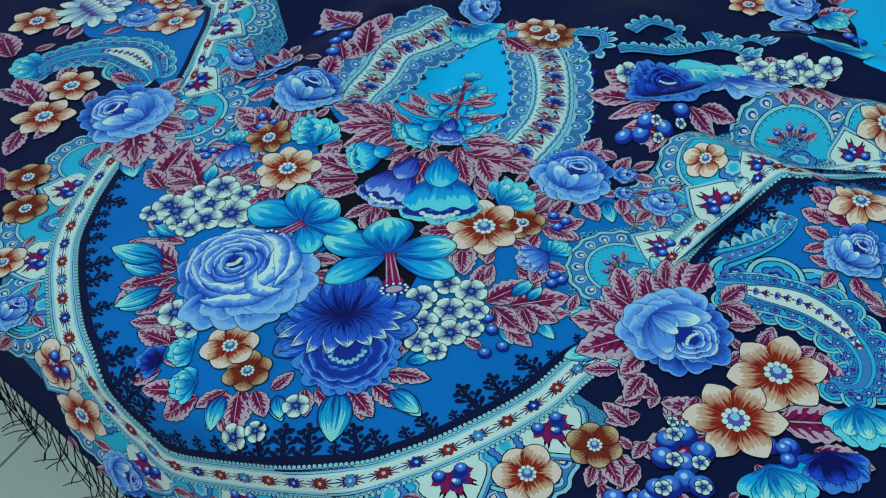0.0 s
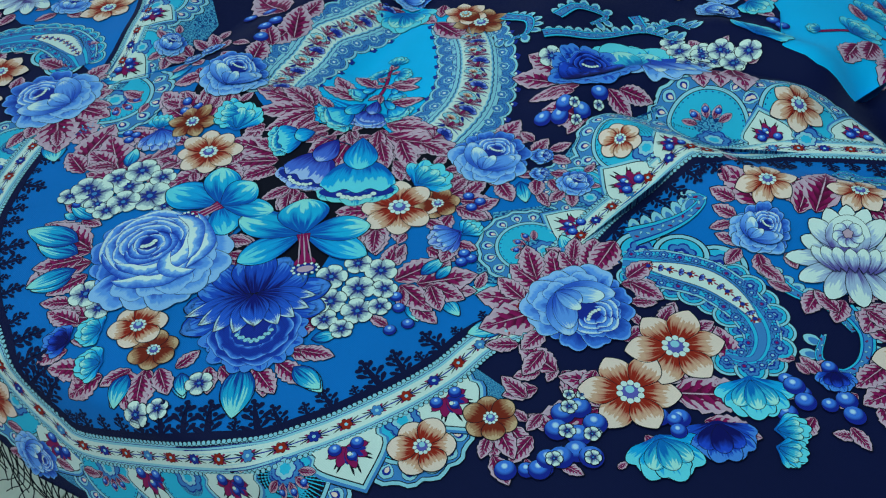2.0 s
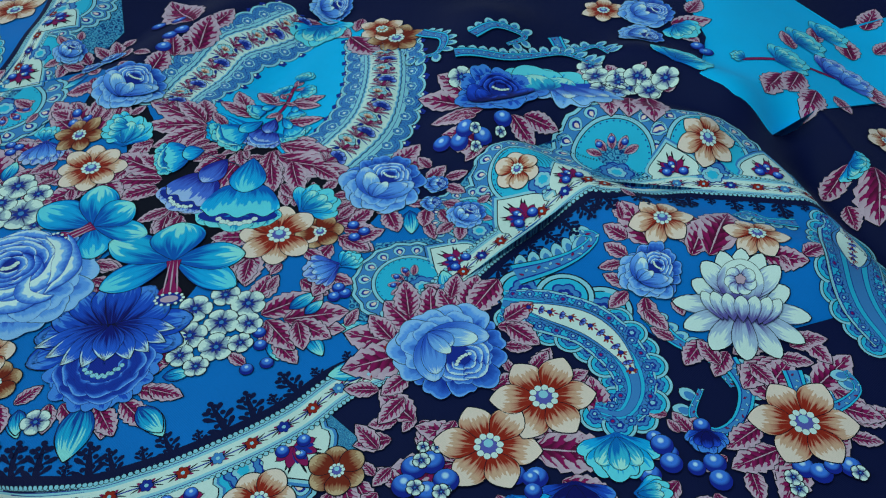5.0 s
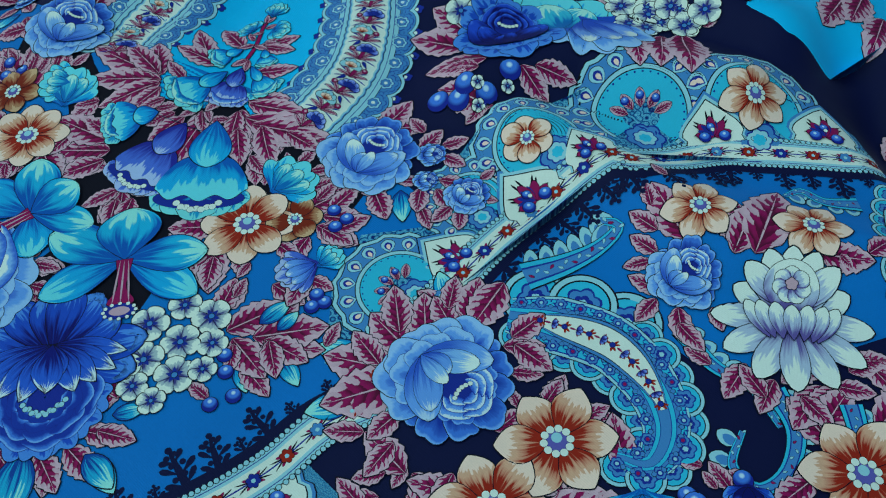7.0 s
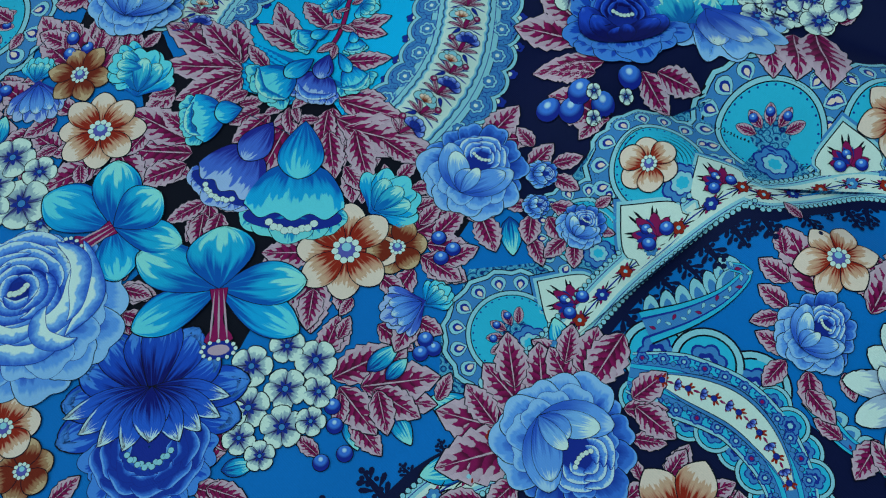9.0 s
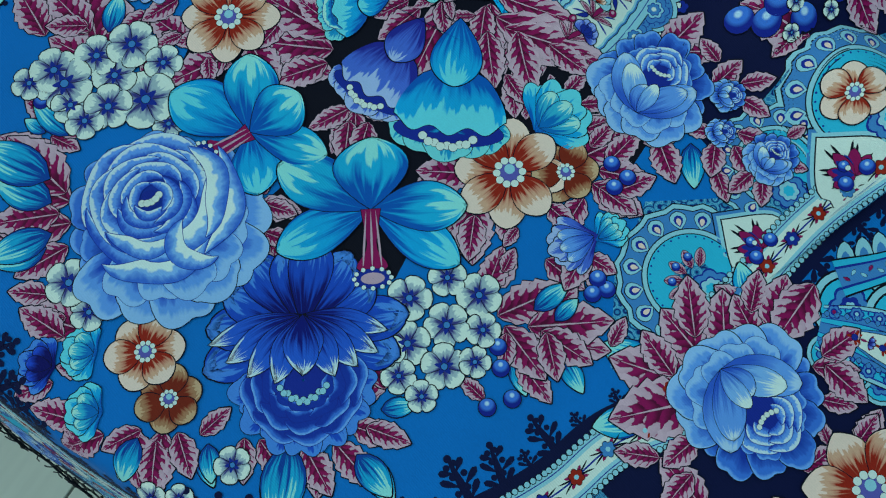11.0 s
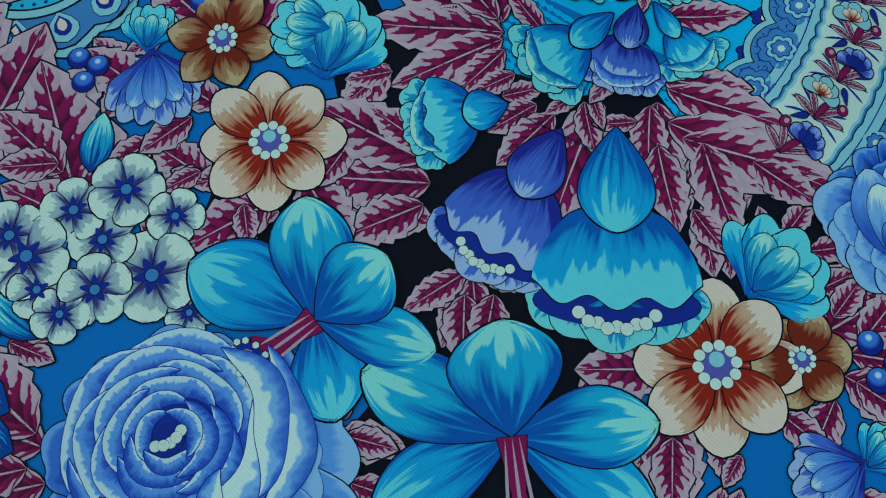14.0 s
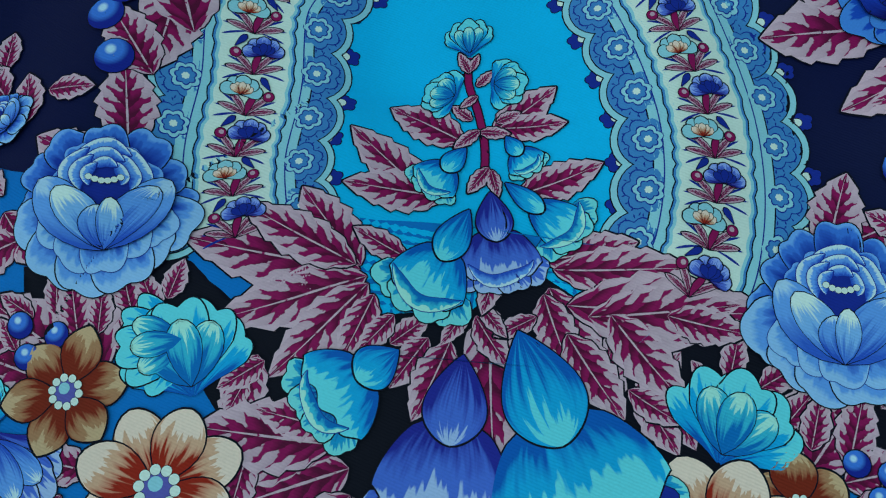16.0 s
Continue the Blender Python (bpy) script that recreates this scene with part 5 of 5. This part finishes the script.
# lotus bed and the dark ground
lotus(.482, .097, .053, 108)
lotus(-.541, .181, .053, 72)
leaf(.434, .120, 90, .041)
leaf(-.494, .203, 90, .041)
leaf(.447, .125, 90, .067)
leaf(-.507, .209, 90, .067)
leaf(.400, .117, 140, .048)
leaf(-.460, .200, 28, .048)
leaf(.370, .131, 126, .019)
leaf(-.425, .208, 42, .018)
leaf(.400, .075, 174, .026)
leaf(-.460, .159, -4, .029)
leaf(.386, .102, 165, .023)
leaf(-.445, .184, -2, .027)
leaf(.413, .068, -63, .028)
leaf(-.472, .151, -117, .028)
leaf(.434, .078, -52, .019)
leaf(-.493, .162, -128, .019)
leaf(.466, .046, -100, .031)
leaf(-.525, .130, -80, .031)
leaf(.485, .043, -94, .028)
leaf(-.544, .126, -86, .028)
leaf(.521, .056, 14, .025)
leaf(-.581, .140, 166, .025)
leaf(.486, .140, 16, .036)
leaf(-.545, .224, 164, .036)
leaf(.498, .145, -25, .012)
leaf(-.558, .229, -155, .012)
daisy(.401, .142, .027, 33)
daisy(-.461, .226, .027, 147)
daisy(.476, .160, .027, 17, level="small")
daisy(-.542, .235, .019, 163, level="small")
rose(.409, .094, .027, 66, rings=3)
rose(-.468, .178, .027, 114, rings=3)
daisy(.378, -.057, .038, 31)
daisy(-.435, .023, .034, 146)
daisy(.360, -.112, .037, 21)
daisy(-.418, -.036, .036, 151)
daisy(.549, .005, .038, 23)
daisy(.276, -.175, .020, 4, key="brown2")
daisy(.242, -.217, .024, 31)
daisy(.263, .153, .020, 2)
daisy(.405, .274, .029, 42)
leaf(.361, -.038, 82, .022)
leaf(.390, -.042, 57, .021)
leaf(.387, -.100, 22, .060)
leaf(.361, -.130, 179, .050)
leaf(.340, -.104, -78, .034)
leaf(.290, -.175, -34, .027)
leaf(.288, -.187, -82, .019)
leaf(.266, -.182, -101, .006)
leaf(.321, -.166, 166, .022)
leaf(.308, -.157, -103, .018)
leaf(.529, .015, 151, .039)
leaf(.513, .052, -103, .039)
leaf(.538, -.025, -130, .039)
leaf(.554, -.026, -96, .040)
leaf(.568, -.019, 68, .029)
leaf(.568, .030, 9, .032)
leaf(.520, .022, 76, .039)
leaf(.304, -.117, 161, .038)
leaf(.299, .035, -96, .046)
for u, v in [(.322, -.150), (.331, -.141), (.323, -.165), (.339, -.163), (.346, -.149), (.342, -.176), (.334, -.185), (.353, -.176)]:
    berry(u, v, 0.0088)
for u, v in [(.396, -.122), (.401, -.130), (.460, -.055), (.473, -.062), (.316, -.204), (.327, -.198), (.492, -.065), (.486, -.031), (.573, -.022)]:
    berry(u, v, 0.006)
phlox(.329, -.129, .004, 6)
phlox(.332, -.161, .004, 5)
phlox(.350, -.152, .004, 6)
phlox(.320, -.133, .004, 5)
bud(0.388, -0.139, -49, 0.036, 0.036, key="teal")
bud(0.422, -0.110, -63, 0.033, 0.034, key="royal")
bud(0.434, -0.062, -64, 0.036, 0.034, key="teal")
bud(0.460, -0.102, 23, 0.024, 0.016, key="teal")
bud(0.464, -0.115, 0, 0.021, 0.016, key="teal")
bud(.489, -.032, -69, .019, .019, key="royal")

leaf(.290, -.203, -40, .026, .014)
leaf(.301, -.167, 157, .014, .008)
leaf(.297, -.137, -142, .027, .015)
leaf(.288, -.103, -101, .028, .015)
leaf(.348, -.047, 138, .015, .008)
leaf(.415, -.114, 3, .040, .022)
leaf(.415, -.082, 177, .020, .011)
leaf(.441, -.059, 161, .023, .013)
leaf(.452, -.065, 0, .023, .013)
leaf(.366, -.139, -171, .013, .007)
leaf(.381, -.143, -34, .016, .009)
leaf(.513, -.085, -168, .016, .009)
leaf(.508, -.047, -125, .023, .012)
leaf(.524, -.049, -59, .026, .014)
leaf(.578, .023, 39, .035, .019)
leaf(.482, -.040, 148, .021, .011)
leaf(.474, -.043, 149, .013, .007)
leaf(.508, -.078, -43, .021, .011)
leaf(.372, -.177, 60, .009, .005)
for u, v in [(0.324, -0.200), (0.326, -0.190), (0.303, -0.210), (0.385, -0.124), (0.399, -0.119), (0.466, -0.058), (0.476, -0.069), (0.466, -0.084), (0.556, -0.032), (0.567, -0.031), (0.584, -0.017), (0.502, -0.056), (0.509, -0.067), (0.493, -0.044)]:
    berry(u, v, 0.0078)
for u, v in [(0.324, -0.143), (0.330, -0.163), (0.347, -0.158), (0.330, -0.188), (0.354, -0.176), (0.551, -0.043), (0.556, -0.050), (0.590, -0.019)]:
    phlox(u, v, .0055, 20, level="big")

# the dark ground behind
rose(.195, .265, .049, 114, key="royal", heart="royal", rings=3, label="dark blue rose")
bud(.242, .274, 127, .069, .138, key="teal")
bud(.238, .319, -37, .073, .058, key="pearl", level="big")
leaf(.180, .241, -168, .062)
leaf(.169, .252, 166, .047)
leaf(.200, .213, -155, .051)
leaf(.199, .200, -169, .035)
leaf(.228, .219, -26, .035)
leaf(.238, .225, 10, .035)
leaf(.223, .176, -180, .049)
leaf(.216, .179, -105, .025)
leaf(.297, .294, -63, .038)
leaf(.314, .320, -74, .057)
leaf(.328, .333, -68, .069)
leaf(.342, .348, 46, .013)
leaf(.178, .143, -150, .033)
leaf(.278, .313, 123, .054)
leaf(.292, .348, 136, .027)
leaf(.306, .361, 68, .017)
phlox(.148, .269, .013, 33)
phlox(.167, .280, .015, 42)
for u, v in [(.256, .362), (.309, .358), (.327, .343), (.283, .327), (.268, .347), (.298, .328), (.338, .362), (.294, .345)]:
    phlox(u, v, .013, 40 + 900 * u, level="big")
phlox(.276, .337, .011, 23)
phlox(.290, .352, .011, 16)
phlox(.307, .340, .011, 23)
phlox(.330, .346, .010, 17)
phlox(.317, .358, .009, 13)
for u, v in [(.179, .166), (.195, .171), (.214, .184), (.222, .211), (.195, .184)]:
    berry(u, v, 0.0088)
phlox(.204, .188, .005, 15)
phlox(.226, .198, .005, 18)
phlox(.212, .173, .005, 15)
rose(-.073, .364, .027, 52)
daisy(.012, .337, .027, 2)
daisy(.038, .325, .033, -25, key="brown2")
leaf(-.069, .332, -142, .026)
leaf(-.055, .323, -20, .045)
leaf(-.023, .350, -72, .030)
leaf(-.013, .308, -25, .059)
bud(-.069, .332, -57, .047, .047)
rose(.275, .504, .034, 54)
rose(.286, .445, .026, 5)
daisy(.227, .485, .027, 48)
leaf(.307, .489, 42, .051)
leaf(.317, .479, -21, .032)
leaf(.339, .421, -53, .052)
leaf(.317, .525, 84, .038)
bud(.310, .490, -27, .031, .034)
bud(.338, .384, 73, .044, .048)
for u, v in [(.347, .457), (.359, .449)]:
    berry(u, v, 0.008)
leaf(0.441, 0.459, -98, 0.055, 0.030)
leaf(0.441, 0.532, 123, 0.037, 0.020)
leaf(0.462, 0.580, 110, 0.037, 0.020)
leaf(0.457, 0.481, -93, 0.055, 0.030)
leaf(0.480, 0.457, -91, 0.055, 0.030)
leaf(0.499, 0.466, -42, 0.030, 0.017)
leaf(0.505, 0.575, 113, 0.055, 0.030)
leaf(0.507, 0.660, 86, 0.055, 0.030)
leaf(0.524, 0.530, -51, 0.046, 0.025)
leaf(0.527, 0.607, 69, 0.039, 0.021)
stem([(0.396, 0.458), (0.441, 0.495), (0.493, 0.512)], .004)
bud(0.430, 0.481, 60, .040, .034, key="teal")
bud(0.439, 0.547, 60, .040, .034, key="teal")
bud(0.459, 0.597, 60, .040, .034, key="teal")
bud(0.480, 0.511, 60, .040, .034, key="iris")
bud(0.501, 0.504, 60, .040, .034, key="iris")
bud(.400, .462, 180, .016, .014)
daisy(.561, .425, .022, 40)
leaf(.531, .359, -106, .044)
leaf(.542, .318, -62, .032)
leaf(.555, .361, -74, .067)
bud(.531, .359, -13, .019, .023)
leaf(-.176, .235, 149, .088)
leaf(-.151, .223, -92, .050)
leaf(-.151, .234, 89, .043)
leaf(-.140, .197, 114, .061)
leaf(-.226, .170, 96, .022)
for u, v in [(-.222, .224), (-.180, .198), (-.170, .176), (-.203, .239), (-.175, .213)]:
    berry(u, v, 0.0088)

# flowers on the far side and along the hem
daisy(-.591, .118, .037, 2)
daisy(-.414, .184, .036, -8)
daisy(-.315, -.159, .023, 17, key="brown2")
daisy(-.276, -.223, .022, 11)
daisy(-.154, -.291, .023, -59, key="brown")
daisy(-.129, -.332, .028, -15)
daisy(-.351, -.122, .024, 13, key="brown2")
rose(-.220, -.262, .020, 95, rings=3)
rose(-.085, -.376, .025, -7, rings=3)
bud(-.504, .043, -144, .036, .036)
leaf(-.452, .023, 117, .045, .023)
leaf(-.440, -.023, 156, .077, .039)
leaf(-.462, -.020, 177, .049, .024)
leaf(-.398, -.037, -88, .035, .018)
leaf(-.423, -.063, -65, .047, .024)
leaf(-.450, .059, 69, .030, .015)
leaf(-.324, .046, 49, .026, .013)
leaf(-.292, .014, 15, .030, .015)
leaf(-.285, -.036, -48, .030, .015)
leaf(-.317, -.052, -81, .030, .015)
leaf(-.552, .040, 149, .072, .036)
leaf(-.538, .062, 59, .027, .014)
leaf(-.396, .089, 33, .041, .020)
leaf(-.468, .185, 66, .028, .014)
leaf(-.412, .213, 54, .019, .010)
leaf(-.276, -.185, -83, .016, .008)
leaf(-.279, -.153, 94, .016, .008)
leaf(-.319, -.144, 173, .038, .019)
leaf(-.361, -.150, 139, .043, .021)
leaf(-.206, -.284, -134, .024, .012)
leaf(-.198, -.259, -15, .019, .009)
leaf(-.221, -.242, 94, .014, .007)
leaf(-.274, -.030, 50, .024, .012, key="aqua")
leaf(-.262, -.035, 85, .033, .016, key="aqua")
leaf(-.223, -.071, 101, .069)
leaf(-.211, -.075, 80, .067)
leaf(-.208, -.079, 155, .042)
leaf(-.180, .035, 149, .046)
leaf(-.182, .016, -131, .018)
leaf(-.242, .045, 175, .026)
leaf(-.152, .171, 130, .042)
leaf(-.154, .118, 159, .042)
leaf(-.288, .083, -146, .020)
leaf(-.150, -.364, -50, .017)
leaf(-.116, -.353, -8, .019)
leaf(-.062, -.368, -10, .019)
leaf(-.101, -.382, -168, .020)
leaf(-.031, -.364, 8, .019)

# more leaves round the medallion's flowers
leaf(.344, -.113, -168, .038, .019)
leaf(.293, -.148, 158, .027, .013)
leaf(.330, -.104, -90, .027, .014)
leaf(.372, -.086, 6, .026, .013)
leaf(.403, -.087, 15, .040, .020)
leaf(.422, -.056, 123, .038, .019)
leaf(.363, -.043, 87, .031, .016)
leaf(.381, -.041, 50, .027, .014)
leaf(.345, -.134, -139, .053, .027)
leaf(.309, -.177, -102, .028, .014)
leaf(.312, -.196, -44, .014, .007)
leaf(.283, -.179, -43, .030, .015)
leaf(.281, -.190, -82, .019, .010)
leaf(.335, -.190, -4, .018, .009)
leaf(.308, -.115, -27, .041, .023)
leaf(.302, -.112, -92, .017, .009)
leaf(.253, -.059, 154, .032, .018)
leaf(.253, -.032, 125, .038, .021)
leaf(.274, -.001, 106, .027, .015)
leaf(.320, -.011, 28, .028, .015)
leaf(.332, -.026, 20, .022, .012)
leaf(.268, -.105, -156, .026, .014)
leaf(.293, -.122, -142, .021, .012)
leaf(.484, .028, 144, .027, .014)
leaf(.503, .039, -28, .027, .014)
leaf(.532, .005, -132, .030, .015)
leaf(.523, -.011, -119, .035, .018)
leaf(.561, .044, -15, .031, .015)
leaf(.550, .038, 68, .049, .025)
leaf(.533, .042, 174, .031, .015)
leaf(.579, .008, 16, .023, .012)
leaf(.545, -.021, -92, .033, .016)
leaf(.462, -.033, -172, .017)
leaf(.484, -.080, -103, .023)
leaf(.485, -.026, -133, .014)
leaf(.503, -.033, -137, .018)
leaf(.371, .161, 156, .016)
leaf(.422, .156, -65, .028)
leaf(.508, .071, -123, .034)
leaf(.526, .070, 46, .025)
leaf(.522, .055, -112, .031)
leaf(-.171, -.011, 173, .041)
leaf(-.156, -.028, -119, .027)
leaf(-.182, .046, -178, .029)
leaf(-.226, .039, -85, .017)
leaf(.135, -.058, 96, .017)
leaf(.153, .010, -90, .030, .016)
leaf(.128, -.029, -94, .015, .008)
leaf(.101, -.036, -66, .030, .017)
leaf(.158, .021, -7, .029, .016)
leaf(.167, .023, 52, .029, .016)
leaf(.153, -.037, -8, .030, .017)

# leaves under the great flowers
leaf(-.061, -.222, -164, .044, .024)
leaf(-.042, -.240, -157, .022, .012)
leaf(-.029, -.266, -161, .035, .019)
leaf(-.013, -.265, -129, .036, .020)
leaf(.004, -.251, -121, .026, .014)
leaf(.015, -.251, -60, .033, .018)
leaf(.023, -.241, -37, .028, .016)
leaf(.035, -.235, 75, .023, .012)
leaf(.058, -.223, -56, .026, .014)
leaf(.066, -.219, -20, .029, .016)
leaf(.090, -.208, -27, .033, .018)
leaf(.104, -.197, -15, .034, .018)
leaf(.115, -.180, 12, .028, .015)
leaf(.112, -.156, 133, .039, .022)
leaf(.105, -.146, 23, .018, .010)
leaf(-.126, -.159, 170, .058, .032)
leaf(-.121, -.172, -139, .044, .024)
leaf(-.103, -.186, -116, .037, .020)
leaf(-.143, -.124, 172, .032, .017)
leaf(-.018, -.093, 146, .027, .015)
leaf(-.141, -.157, -172, .056, .028, key="aqua")
leaf(-.117, -.185, -125, .043, .021, key="aqua")
leaf(-.148, -.126, 171, .037, .018, key="aqua")
leaf(.010, -.265, -100, .020, .010, key="aqua")
leaf(.080, -.224, -51, .038, .019, key="aqua")
leaf(.123, -.195, -23, .031, .016, key="aqua")
leaf(.041, -.244, -31, .021, .010, key="aqua")
leaf(.213, -.063, 93, .020, .010)
leaf(.173, -.069, 84, .030, .015)
leaf(.170, -.099, -22, .032, .016)
leaf(.171, -.084, 23, .047, .023)
leaf(.133, -.077, 101, .034, .017)
leaf(.165, -.130, 169, .019, .010)
leaf(.446, .036, 168, .020, .011)
leaf(.534, .083, -33, .028, .016)
leaf(.526, .079, 27, .027, .015)
leaf(.515, .153, 59, .028, .016)
leaf(.459, .135, 158, .031, .017)
leaf(.435, .130, 162, .024, .013)
leaf(.384, .095, -141, .020, .011)
leaf(.380, .117, 165, .024, .013)
leaf(.417, .056, -30, .026, .014)
leaf(.398, .068, -106, .024, .013)

# small leaves along the spray's stem
leaf(.002, .149, -119, .016, .007, level="small")
leaf(.003, .148, -70, .014, .006, level="small")
leaf(-.004, .166, 3, .014, .006, level="small")
leaf(-.008, .190, 53, .011, .005, level="small")
leaf(-.012, .197, 119, .013, .005, level="small")
leaf(-.012, .198, 72, .010, .004, level="small")
leaf(-.004, .167, -135, .015, .006, level="small")
leaf(-.007, .185, -136, .010, .004, level="small")
leaf(.001, .083, -119, .020, .008)
leaf(.005, .085, -45, .018, .007)
leaf(.011, .104, -101, .024, .010)
leaf(-.075, .016, 171, .027, .015)
leaf(-.073, -.007, -27, .028, .015)
leaf(-.126, -.034, -170, .016, .009)
leaf(.169, .087, 152, .022, .011)
leaf(.214, .070, -44, .023, .012)
leaf(.100, -.031, -89, .029, .014)
leaf(.277, .001, 178, .029, .015)


# ---- fringe ----
def thread(pts, radius, material):
    cu = bpy.data.curves.new("thread", "CURVE")
    cu.dimensions, cu.bevel_depth, cu.bevel_resolution = "3D", radius, 1
    sp = cu.splines.new("POLY")
    sp.points.add(len(pts) - 1)
    for p, q in zip(sp.points, pts):
        p.co = (*q, 1)
    ob = new("tmp", cu)
    me = bpy.data.meshes.new_from_object(ob)
    bpy.data.objects.remove(ob)
    me.materials.append(material)
    return me


FRINGE = Nodes("black_silk_thread", 0.5)
FRINGE.out.inputs["Base Color"].default_value = rgb(14, 18, 30)
rng = random.Random(5)
for k in range(110):
    u = U0 + 0.2 + k * 0.008
    bm = bmesh.new()
    for q in range(2):
        du, side = rng.uniform(-0.004, 0.004), rng.uniform(-0.05, 0.06)
        pts = []
        for i in range(7):
            t = i / 6
            x, y, z, _ = surface(u + du * t * 4 + side * t * t, float(hem(u)) - 0.05 * t)
            pts.append((float(x), float(y), float(z) + 0.0012 + 0.003 * math.sin(t * 9 + q)))
        bm.from_mesh(thread(pts, 0.0005, FRINGE.mat))
    me = bpy.data.meshes.new("tassel")
    bm.to_mesh(me)
    bm.free()
    me.materials.append(FRINGE.mat)
    ob = new("tassel", me)
    ob.parent = shawl
    if k == 0:
        ob["label"] = "knotted black silk fringe"
